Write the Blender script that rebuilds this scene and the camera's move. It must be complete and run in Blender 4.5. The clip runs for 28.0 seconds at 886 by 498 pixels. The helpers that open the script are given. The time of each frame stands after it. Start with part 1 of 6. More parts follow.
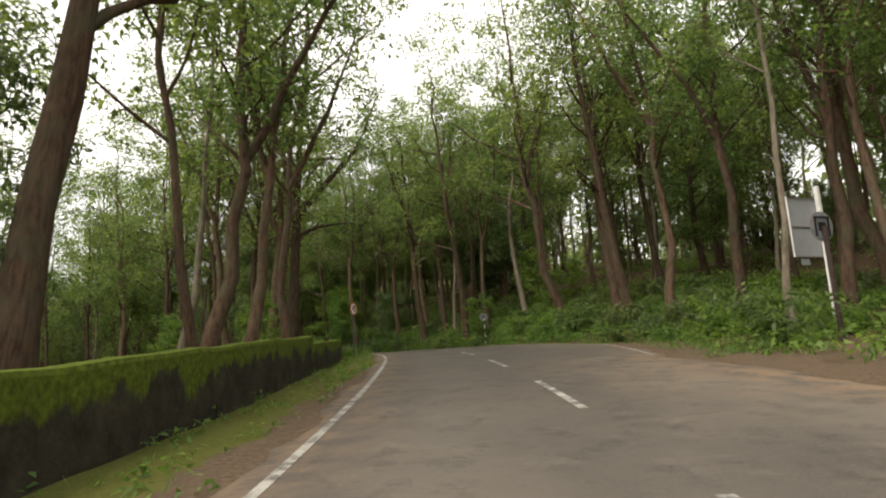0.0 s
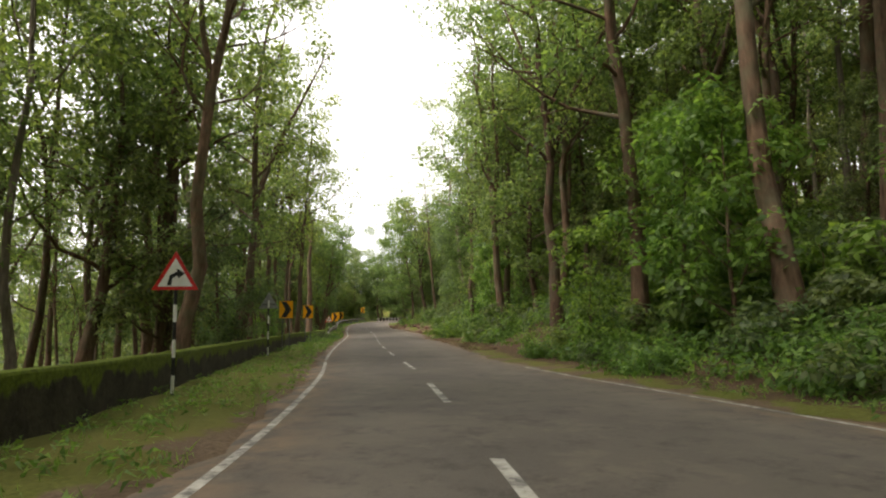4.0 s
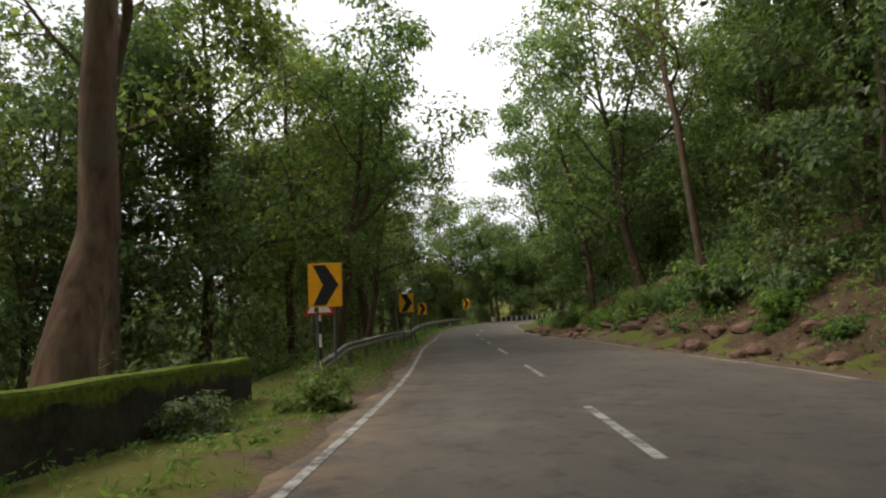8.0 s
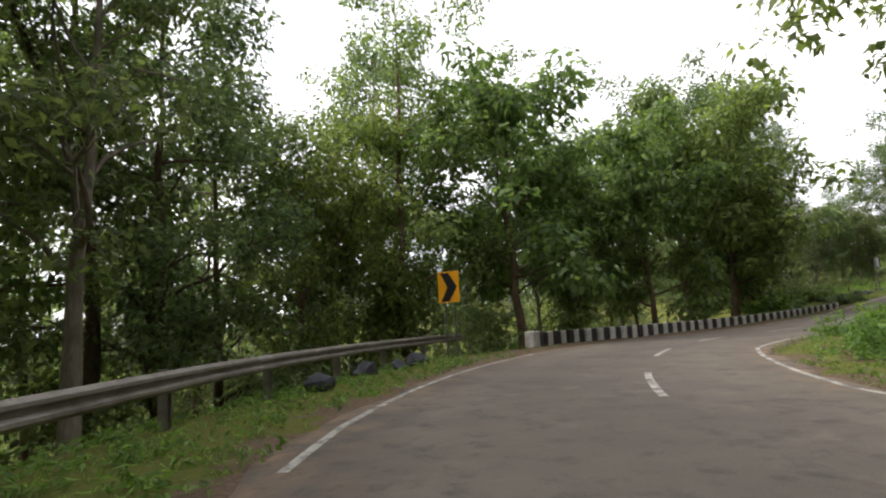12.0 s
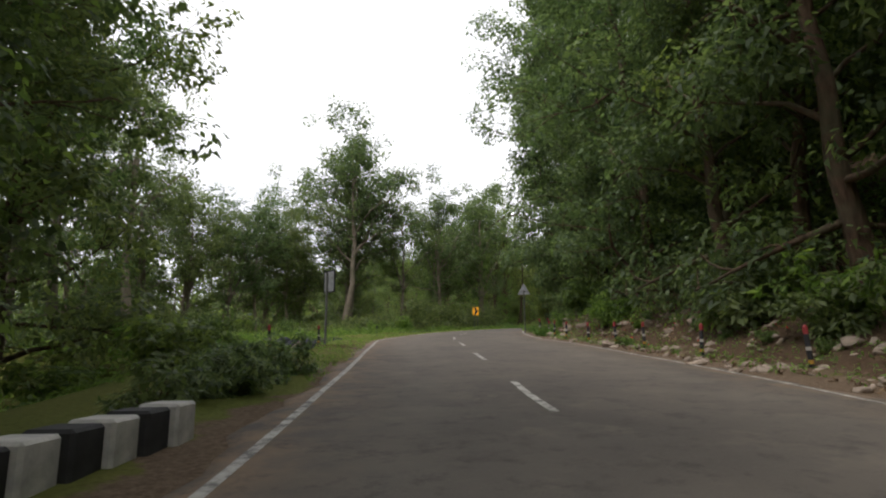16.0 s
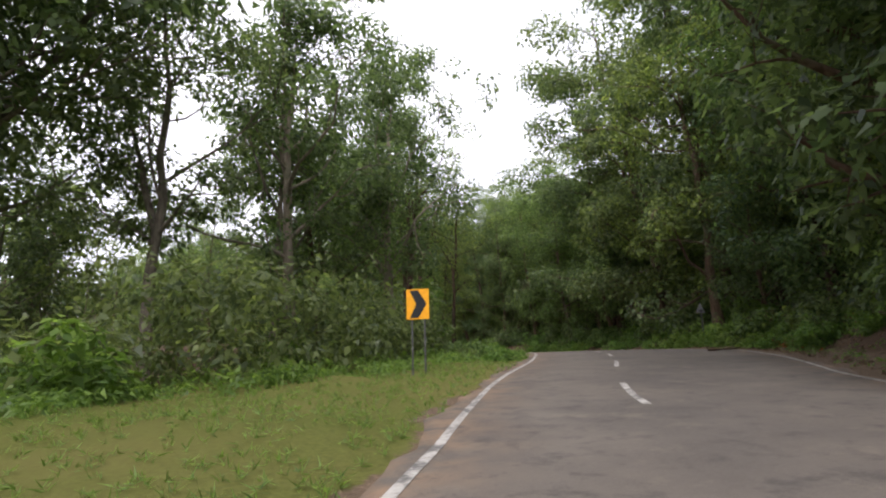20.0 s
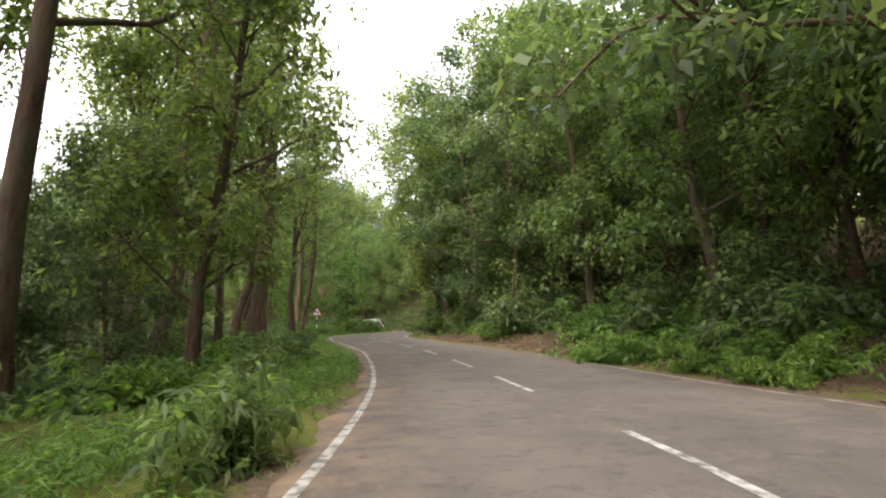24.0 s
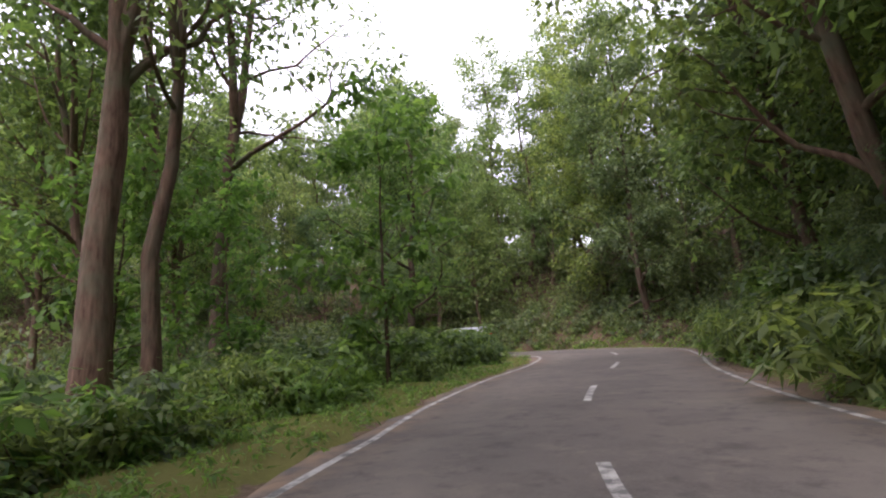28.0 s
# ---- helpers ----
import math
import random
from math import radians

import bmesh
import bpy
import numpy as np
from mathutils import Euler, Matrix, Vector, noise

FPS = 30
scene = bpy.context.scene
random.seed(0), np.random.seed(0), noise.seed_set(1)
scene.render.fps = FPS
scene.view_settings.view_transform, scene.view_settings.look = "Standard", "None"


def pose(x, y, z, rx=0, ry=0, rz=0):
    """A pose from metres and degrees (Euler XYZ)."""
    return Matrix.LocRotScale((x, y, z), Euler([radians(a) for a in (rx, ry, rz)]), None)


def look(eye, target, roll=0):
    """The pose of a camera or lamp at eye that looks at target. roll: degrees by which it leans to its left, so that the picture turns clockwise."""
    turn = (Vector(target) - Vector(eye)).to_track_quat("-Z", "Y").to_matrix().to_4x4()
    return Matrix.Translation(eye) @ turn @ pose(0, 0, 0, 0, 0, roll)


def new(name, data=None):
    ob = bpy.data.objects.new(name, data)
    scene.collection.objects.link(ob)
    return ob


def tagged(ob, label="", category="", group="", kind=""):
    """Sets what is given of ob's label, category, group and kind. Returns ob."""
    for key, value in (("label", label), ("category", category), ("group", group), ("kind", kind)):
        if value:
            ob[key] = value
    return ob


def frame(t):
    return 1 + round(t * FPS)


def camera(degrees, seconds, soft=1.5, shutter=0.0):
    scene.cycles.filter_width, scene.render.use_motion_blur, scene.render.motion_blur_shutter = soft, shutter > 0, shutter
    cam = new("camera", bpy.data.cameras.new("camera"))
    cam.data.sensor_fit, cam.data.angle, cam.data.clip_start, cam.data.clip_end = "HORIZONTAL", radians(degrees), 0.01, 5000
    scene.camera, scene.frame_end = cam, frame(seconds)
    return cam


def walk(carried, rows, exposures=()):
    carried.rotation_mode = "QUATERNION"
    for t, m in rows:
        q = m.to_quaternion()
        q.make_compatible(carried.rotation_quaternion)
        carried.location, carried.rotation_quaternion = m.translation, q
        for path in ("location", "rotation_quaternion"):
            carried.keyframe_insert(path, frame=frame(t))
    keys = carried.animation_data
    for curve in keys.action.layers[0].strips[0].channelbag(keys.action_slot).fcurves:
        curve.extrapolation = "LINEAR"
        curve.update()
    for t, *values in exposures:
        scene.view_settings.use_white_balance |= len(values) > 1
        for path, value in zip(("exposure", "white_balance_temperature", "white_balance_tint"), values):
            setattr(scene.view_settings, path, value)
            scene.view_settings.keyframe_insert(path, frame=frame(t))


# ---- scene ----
cam = camera(76.6, 28.0, soft=2.1)

# seconds, eye, target, roll
PATH = [
    (0, (0.000, -0.000, 1.250), (0.000, 1.977, 1.553), -3.36),
    (0.5, (0.026, 7.004, 1.415), (-0.031, 8.978, 1.735), -2.71),
    (1, (-0.255, 14.034, 1.558), (-0.379, 16.003, 1.888), -1.38),
    (1.5, (-0.832, 21.100, 1.648), (-1.050, 23.061, 1.976), -0.85),
    (2, (-1.683, 28.104, 1.678), (-2.011, 30.052, 1.989), -1.49),
    (2.5, (-3.118, 35.043, 1.635), (-3.579, 36.968, 1.918), -1.22),
    (3, (-5.267, 41.889, 1.458), (-5.906, 43.767, 1.715), -0.80),
    (3.5, (-7.751, 48.382, 1.171), (-8.616, 50.171, 1.393), -0.60),
    (4, (-10.965, 54.479, 0.875), (-12.056, 56.145, 1.058), -0.48),
    (4.5, (-14.917, 60.007, 0.526), (-16.201, 61.533, 0.679), -0.71),
    (5, (-19.386, 65.237, 0.214), (-20.763, 66.678, 0.382), -0.92),
    (5.5, (-24.145, 70.313, -0.079), (-25.562, 71.714, 0.096), -1.10),
    (6, (-29.054, 75.375, -0.364), (-30.478, 76.768, -0.186), -1.35),
    (6.5, (-34.023, 80.523, -0.657), (-35.433, 81.930, -0.476), -1.85),
    (7, (-38.908, 85.911, -0.976), (-40.292, 87.345, -0.799), -2.32),
    (7.5, (-43.831, 91.448, -1.307), (-45.199, 92.894, -1.117), -2.42),
    (8, (-48.763, 97.045, -1.621), (-50.128, 98.492, -1.411), -2.43),
    (8.5, (-53.526, 102.394, -1.874), (-54.898, 103.831, -1.643), -1.97),
    (9, (-58.091, 107.589, -2.085), (-59.471, 109.015, -1.833), -1.57),
    (9.5, (-62.793, 112.688, -2.152), (-64.177, 114.109, -1.892), -1.20),
    (10, (-67.520, 117.557, -2.264), (-68.892, 118.989, -2.005), -1.43),
    (10.5, (-71.906, 122.315, -2.479), (-73.270, 123.755, -2.225), -2.09),
    (11, (-75.889, 126.806, -2.626), (-77.258, 128.243, -2.377), -2.58),
    (11.5, (-79.816, 131.097, -2.700), (-81.162, 132.553, -2.440), -2.94),
    (12, (-83.429, 135.507, -2.676), (-84.690, 137.035, -2.400), -3.29),
    (12.5, (-86.757, 140.316, -2.613), (-87.843, 141.970, -2.323), -3.11),
    (13, (-89.370, 145.804, -2.526), (-90.185, 147.610, -2.249), -4.03),
    (13.5, (-91.153, 151.504, -2.492), (-91.660, 153.420, -2.225), -3.46),
    (14, (-91.808, 157.457, -2.501), (-91.856, 159.438, -2.232), -2.01),
    (14.5, (-91.227, 163.446, -2.500), (-90.925, 165.402, -2.218), -1.50),
    (15, (-89.888, 169.333, -2.451), (-89.439, 171.258, -2.146), -1.35),
    (15.5, (-88.297, 175.154, -2.315), (-87.831, 177.069, -1.976), -1.41),
    (16, (-86.674, 180.934, -2.048), (-86.223, 182.848, -1.685), -0.52),
    (16.5, (-85.318, 186.710, -1.699), (-84.930, 188.633, -1.309), -0.01),
    (17, (-84.264, 192.488, -1.292), (-83.958, 194.418, -0.865), 0.23),
    (17.5, (-83.159, 198.343, -0.901), (-82.905, 200.278, -0.462), 0.22),
    (18, (-82.165, 204.232, -0.566), (-81.925, 206.168, -0.126), -0.00),
    (18.5, (-81.163, 210.090, -0.250), (-80.860, 212.019, 0.184), -0.91),
    (19, (-79.794, 215.910, 0.112), (-79.344, 217.814, 0.527), -1.59),
    (19.5, (-77.870, 221.656, 0.496), (-77.205, 223.501, 0.892), -1.80),
    (20, (-75.266, 227.123, 0.863), (-74.386, 228.877, 1.252), -1.59),
    (20.5, (-72.120, 232.157, 1.198), (-71.046, 233.798, 1.589), -1.01),
    (21, (-68.692, 236.793, 1.495), (-67.486, 238.342, 1.876), -0.25),
    (21.5, (-64.940, 241.235, 1.785), (-63.682, 242.744, 2.161), -0.49),
    (22, (-61.077, 245.768, 2.032), (-59.854, 247.312, 2.378), -0.76),
    (22.5, (-57.333, 250.569, 2.233), (-56.207, 252.189, 2.559), -0.84),
    (23, (-53.862, 255.734, 2.385), (-52.866, 257.439, 2.699), -0.80),
    (23.5, (-50.733, 261.268, 2.485), (-49.868, 263.045, 2.796), -0.63),
    (24, (-47.913, 267.119, 2.513), (-47.141, 268.940, 2.813), -0.33),
    (24.5, (-45.358, 273.215, 2.502), (-44.685, 275.073, 2.806), 0.02),
    (25, (-43.196, 279.463, 2.566), (-42.611, 281.350, 2.877), -0.27),
    (25.5, (-41.527, 285.501, 2.737), (-41.046, 287.415, 3.062), -0.48),
    (26, (-40.273, 291.397, 2.978), (-39.903, 293.333, 3.313), -0.40),
    (26.5, (-39.234, 297.575, 3.212), (-38.942, 299.524, 3.551), -0.12),
    (27, (-38.145, 303.944, 3.390), (-37.842, 305.892, 3.730), -0.76),
    (27.5, (-36.685, 310.352, 3.509), (-36.288, 312.282, 3.855), -2.41),
    (28, (-35.101, 316.449, 3.579), (-34.561, 318.342, 3.931), -4.04),
]
walk(cam, [(t, look(eye, target, roll)) for t, eye, target, roll in PATH], ((0, 1.0, 7200, 11), (1, 1.15, 6900, 15), (2, 1.32, 7000, 13), (4.5, 1.52, 7200, 12), (6.5, 1.45, 7200, 11), (7.2, 1.4, 7000, 11), (8, 0.75, 6700, 12), (8.5, 0.95, 6900, 11), (9, 1.85, 7100, 9), (9.6, 2.1, 7200, 11), (10.4, 2.1, 6850, 13), (11, 1.8, 6850, 13), (12, 1.2, 6550, 14), (13, 0.82, 6800, 14), (15.5, 0.7, 6600, 13), (17, 0.65, 6300, 14), (18.5, 0.55, 6400, 15), (20, 1.12, 6250, 19), (21.5, 1.95, 5800, 27), (24, 2.05, 6600, 17), (26, 1.45, 6550, 17), (27, 1.65, 6450, 21), (28, 1.65, 6050, 30)))

# ---------------------------------------------------------------- light
world = bpy.data.worlds.new("overcast_sky")
scene.world = world
world.use_nodes = True
wn, wl = world.node_tree.nodes, world.node_tree.links
sky = wn.new("ShaderNodeTexSky")
sky.sky_type, sky.sun_disc = "NISHITA", False
sky.sun_elevation, sky.sun_rotation = radians(55), radians(222)
sky.dust_density, sky.air_density = 6.0, 1.0
pale = wn.new("ShaderNodeHueSaturation")
pale.inputs["Saturation"].default_value = 0.12
wl.new(sky.outputs[0], pale.inputs["Color"])
cl_map = wn.new("ShaderNodeTexCoord")
cl = wn.new("ShaderNodeTexNoise")
cl.inputs["Scale"].default_value, cl.inputs["Detail"].default_value = 1.6, 5.0
wl.new(cl_map.outputs["Generated"], cl.inputs["Vector"])
cl_ramp = wn.new("ShaderNodeValToRGB")
cl_ramp.color_ramp.elements[0].position, cl_ramp.color_ramp.elements[0].color = 0.34, (0.60, 0.63, 0.67, 1)
cl_ramp.color_ramp.elements[1].position, cl_ramp.color_ramp.elements[1].color = 0.64, (1.0, 1.0, 1.0, 1)
wl.new(cl.outputs["Fac"], cl_ramp.inputs["Fac"])
cl_gain = wn.new("ShaderNodeMixRGB")
cl_gain.blend_type = "MULTIPLY"
cl_gain.inputs["Fac"].default_value = 1.0
cl_gain.inputs["Color2"].default_value = (9.7, 9.8, 10.1, 1)
wl.new(cl_ramp.outputs["Color"], cl_gain.inputs["Color1"])
cover = wn.new("ShaderNodeMixRGB")
cover.inputs["Fac"].default_value = 0.85
wl.new(pale.outputs["Color"], cover.inputs["Color1"])
wl.new(cl_gain.outputs["Color"], cover.inputs["Color2"])
wl.new(cover.outputs["Color"], wn["Background"].inputs["Color"])
wn["Background"].inputs["Strength"].default_value = 0.108
sun = new("sun", bpy.data.lights.new("sun", "SUN"))
sun.data.energy, sun.data.angle, sun.data.color = 1.5, radians(25), (1.0, 0.96, 0.9)
sun.matrix_world = look((0, 0, 60), (0 - math.sin(radians(222)) * 30, -math.cos(radians(222)) * 30 , 60 - 43))

# ---------------------------------------------------------------- the line of the road
LINE = [(-0.22, -60.00), (-0.15, -40.00), (-0.07, -20.00), (0.00, -0.00), (-0.26, 14.03), (-1.68, 28.10), (-5.27, 41.89), (-10.96, 54.48), (-19.39, 65.24), (-29.05, 75.37), (-38.91, 85.91), (-48.76, 97.05), (-58.09, 107.59), (-67.52, 117.56), (-75.89, 126.81), (-83.43, 135.51), (-89.37, 145.80), (-91.81, 157.46), (-89.89, 169.33), (-86.67, 180.93), (-84.26, 192.49), (-82.16, 204.23), (-79.79, 215.91), (-75.27, 227.12), (-68.69, 236.79), (-61.08, 245.77), (-53.86, 255.73), (-47.91, 267.12), (-43.20, 279.46), (-40.27, 291.40), (-38.15, 303.94), (-35.10, 316.45), (-32.33, 324.01), (-28.74, 330.34), (-24.46, 336.50), (-21.44, 342.97), (-23.05, 349.02), (-29.38, 352.62), (-37.75, 352.09), (-46.94, 348.15), (-57.81, 341.53), (-71.84, 334.65)]
LEVEL = [0.00, 0.00, 0.00, 0.00, 0.31, 0.43, 0.21, -0.37, -1.04, -1.61, -2.23, -2.87, -3.33, -3.51, -3.88, -3.93, -3.78, -3.75, -3.70, -3.30, -2.54, -1.82, -1.14, -0.39, 0.25, 0.78, 1.14, 1.26, 1.32, 1.73, 2.14, 2.33, 2.49, 2.63, 2.77, 2.91, 3.05, 3.19, 3.35, 3.55, 3.81, 4.13]


def table(*pairs):
    xs, ys = [p[0] for p in pairs], [p[1] for p in pairs]
    return lambda s: np.interp(s, xs, ys)


def glide(points, n=12):
    c, out = np.array(points, float), []
    for i in range(len(c) - 1):
        a = c[i - 1] if i else 2 * c[0] - c[1]
        d = c[i + 2] if i + 2 < len(c) else 2 * c[-1] - c[-2]
        b, e = c[i], c[i + 1]
        for u in np.linspace(0, 1, n, endpoint=False):
            out.append(0.5 * (2 * b + (e - a) * u + (2 * a - 5 * b + 4 * e - d) * u * u + (3 * b - a - 3 * e + d) * u**3))
    out.append(c[-1])
    return np.array(out)


raw = glide([(x, y, z) for (x, y), z in zip(LINE, LEVEL)])
raw_s = np.r_[0, np.cumsum(np.hypot(*np.diff(raw[:, :2], axis=0).T))] - 60.0
S_MIN, S_MAX = float(raw_s[0]), float(raw_s[-1])
ref_s = np.arange(math.ceil(S_MIN), math.floor(S_MAX), 1.0)
ref = np.stack([np.interp(ref_s, raw_s, raw[:, k]) for k in range(3)], 1)
ref_t = np.gradient(ref[:, :2], axis=0)
ref_t /= np.hypot(*ref_t.T)[:, None]

left_edge = table((-60, -1.6), (30, -1.6), (44, -1.3), (52, -1.9), (78, -1.9), (98, -1.5), (165, -1.6), (172, -2.2), (190, -2.3), (205, -1.5), (232, -2.0), (245, -2.3), (258, -1.2), (267, -0.7), (294, -0.9), (312, -1.2), (335, -1.1), (350, -2.1), (362, -2.2), (368, -1.6), (376, -1.6), (460, -1.7))
middle = table((0, 1.8), (40, 1.7), (52, 0.9), (63, 0.6), (75, 0.8), (100, 1.45), (125, 1.75), (160, 1.75), (200, 2.2), (222, 1.5), (240, 1.9), (262, 2.2), (271, 1.9), (290, 2.5), (315, 2.4), (335, 1.7), (352, 0.9), (365, 1.0), (378, 1.7), (460, 1.7))
right_edge = table((0, 6.0), (15, 6.0), (24, 8.0), (37, 7.7), (47, 7.4), (58, 5.9), (70, 4.4), (76, 3.9), (88, 5.0), (100, 5.9), (112, 6.0), (126, 7.3), (135, 6.7), (154, 6.0), (166, 5.8), (174, 4.4), (184, 4.4), (194, 5.5), (207, 6.4), (216, 6.0), (235, 7.0), (241, 7.2), (252, 6.7), (262, 6.1), (275, 6.6), (290, 8.6), (315, 7.7), (331, 6.1), (351, 3.7), (362, 4.1), (370, 4.3), (380, 4.3), (392, 4.9), (460, 5.2))
# the ground beside the road: rise per metre beyond the verge, and the verge's width
left_flat = table((0, 6), (60, 5), (120, 4.5), (180, 3), (196, 3.6), (230, 5), (238, 18), (274, 18), (286, 8), (294, 5), (320, 4), (460, 4))
left_fall = table((0, -0.10), (60, -0.14), (90, -0.3), (190, -0.4), (230, -0.45), (240, -0.8), (276, -0.8), (292, -0.3), (302, -0.16), (360, -0.12), (390, -0.05), (460, -0.05))
right_flat = table((0, 7), (20, 3), (40, 2.5), (70, 3), (110, 3.2), (140, 1.6), (165, 2), (180, 5), (200, 2.0), (250, 2.0), (280, 2.0), (330, 2.2), (350, 2.6), (460, 2))
right_rise = table((0, 0.16), (25, 0.22), (40, 0.36), (55, 0.45), (75, 0.52), (110, 0.55), (140, 0.75), (160, 0.6), (178, 0.25), (200, 0.5), (230, 0.75), (270, 0.75), (300, 0.55), (330, 0.36), (352, 0.42), (372, 0.6), (418, 0.55), (430, 0.25), (437, 0.0), (460, 0.0))


def nearest(xy):
    """The place along the line and the offset to its right, for rows of x, y."""
    xy = np.atleast_2d(np.asarray(xy, float))
    s, d = np.empty(len(xy)), np.empty(len(xy))
    for a in range(0, len(xy), 4000):
        q = xy[a:a + 4000]
        far = (q[:, 0][:, None] - ref[:, 0]) ** 2 + (q[:, 1][:, None] - ref[:, 1]) ** 2
        j = far.argmin(1)
        w, t = q - ref[j, :2], ref_t[j]
        s[a:a + 4000] = ref_s[j] + np.clip((w * t).sum(1), -0.6, 0.6)
        side = w[:, 0] * t[:, 1] - w[:, 1] * t[:, 0]
        d[a:a + 4000] = np.sign(side) * np.sqrt(far[np.arange(len(q)), j])
    return s, d


def waves(x, y, size, seed):
    rng = np.random.RandomState(seed)
    out = 0.0
    for k in range(5):
        a, p, f = rng.uniform(0, 6.28), rng.uniform(0, 6.28), 6.28 / size * rng.uniform(0.6, 1.7)
        out = out + np.sin(f * (x * math.cos(a) + y * math.sin(a)) + p)
    return out / 5


def ground(x, y):
    x, y = np.asarray(x, float), np.asarray(y, float)
    s, d = nearest(np.stack([x.ravel(), y.ravel()], 1))
    s, d = s.reshape(x.shape), d.reshape(x.shape)
    base = np.interp(s, ref_s, ref[:, 2])
    le, re = left_edge(s), right_edge(s)
    out_l, out_r = np.maximum(le - d, 0), np.maximum(d - re, 0)
    bank_l = np.maximum(out_l - left_flat(s), 0)
    bank_r = np.maximum(out_r - right_flat(s), 0)
    soft = lambda v, most: most * (1 - np.exp(-v / most))
    z = base + left_fall(s) * soft(bank_l, 38.0) + right_rise(s) * soft(bank_r, 34.0)
    rough = np.clip(np.maximum(out_l, out_r) / 4.0, 0, 1)
    z = z + rough * (0.16 * waves(x, y, 5.0, 3) + 0.9 * np.clip(np.maximum(bank_l, bank_r) / 12, 0, 1) * waves(x, y, 21.0, 4))
    z = z - 0.05 + 0.05 * np.clip(np.maximum(out_l, out_r) / 1.5, 0, 1)
    inside = np.clip(np.minimum(d - le, re - d), 0, 1)
    return z - 0.10 * inside


def spot(s, d, up=0.0):
    """The place beside the road: x, y and the ground's height."""
    k = np.interp(s, ref_s, np.arange(len(ref_s)))
    j = int(min(max(k, 0), len(ref_s) - 1))
    x, y = np.interp(s, ref_s, ref[:, 0]), np.interp(s, ref_s, ref[:, 1])
    tx, ty = ref_t[j]
    x, y = x + d * ty, y - d * tx
    return float(x), float(y), float(ground(np.array([x]), np.array([y]))[0]) + up


def road_z(s):
    return float(np.interp(s, ref_s, ref[:, 2]))


def heading(s):
    """Degrees of the road's direction, to the left of +y."""
    j = int(min(max(np.interp(s, ref_s, np.arange(len(ref_s))), 0), len(ref_s) - 1))
    return math.degrees(math.atan2(-ref_t[j, 0], ref_t[j, 1]))


# ---------------------------------------------------------------- materials
def material(name, rough=0.8, metal=0.0, spec=0.3):
    m = bpy.data.materials.new(name)
    m.use_nodes = True
    b = m.node_tree.nodes["Principled BSDF"]
    b.inputs["Roughness"].default_value, b.inputs["Metallic"].default_value = rough, metal
    b.inputs["Specular IOR Level"].default_value = spec
    return m, m.node_tree.nodes, m.node_tree.links, b


def noise_of(n, l, scale, detail=4.0, coords="Object", rough=0.6, stretch=None):
    c = n.new("ShaderNodeTexCoord")
    x = n.new("ShaderNodeTexNoise")
    x.inputs["Scale"].default_value, x.inputs["Detail"].default_value, x.inputs["Roughness"].default_value = scale, detail, rough
    if stretch:
        m = n.new("ShaderNodeMapping")
        m.inputs["Scale"].default_value = stretch
        l.new(c.outputs[coords], m.inputs["Vector"])
        l.new(m.outputs[0], x.inputs["Vector"])
    else:
        l.new(c.outputs[coords], x.inputs["Vector"])
    return x.outputs["Fac"]


def ramp_of(n, l, fac, *stops):
    r = n.new("ShaderNodeValToRGB")
    while len(r.color_ramp.elements) < len(stops):
        r.color_ramp.elements.new(0.5)
    for e, (at, col) in zip(r.color_ramp.elements, stops):
        e.position, e.color = at, (*col, 1)
    l.new(fac, r.inputs["Fac"])
    return r.outputs["Color"]


def mix_of(n, l, fac, a, b, mode="MIX"):
    m = n.new("ShaderNodeMixRGB")
    m.blend_type = mode
    for sock, v in (("Fac", fac), ("Color1", a), ("Color2", b)):
        if isinstance(v, (int, float)):
            m.inputs[sock].default_value = v
        elif isinstance(v, tuple):
            m.inputs[sock].default_value = (*v, 1)
        else:
            l.new(v, m.inputs[sock])
    return m.outputs["Color"]


def bump_of(n, l, b, height, strength=0.3, distance=0.02):
    u = n.new("ShaderNodeBump")
    u.inputs["Strength"].default_value, u.inputs["Distance"].default_value = strength, distance
    l.new(height, u.inputs["Height"])
    l.new(u.outputs[0], b.inputs["Normal"])


def plain(name, col, rough=0.6, metal=0.0, vary=0.25, scale=6.0, bump=0.1):
    m, n, l, b = material(name, rough, metal)
    f = noise_of(n, l, scale)
    dark = tuple(c * (1 - vary) for c in col)
    light = tuple(min(1, c * (1 + vary)) for c in col)
    l.new(ramp_of(n, l, f, (0.3, dark), (0.7, light)), b.inputs["Base Color"])
    if bump:
        bump_of(n, l, b, noise_of(n, l, scale * 8), bump, 0.01)
    return m


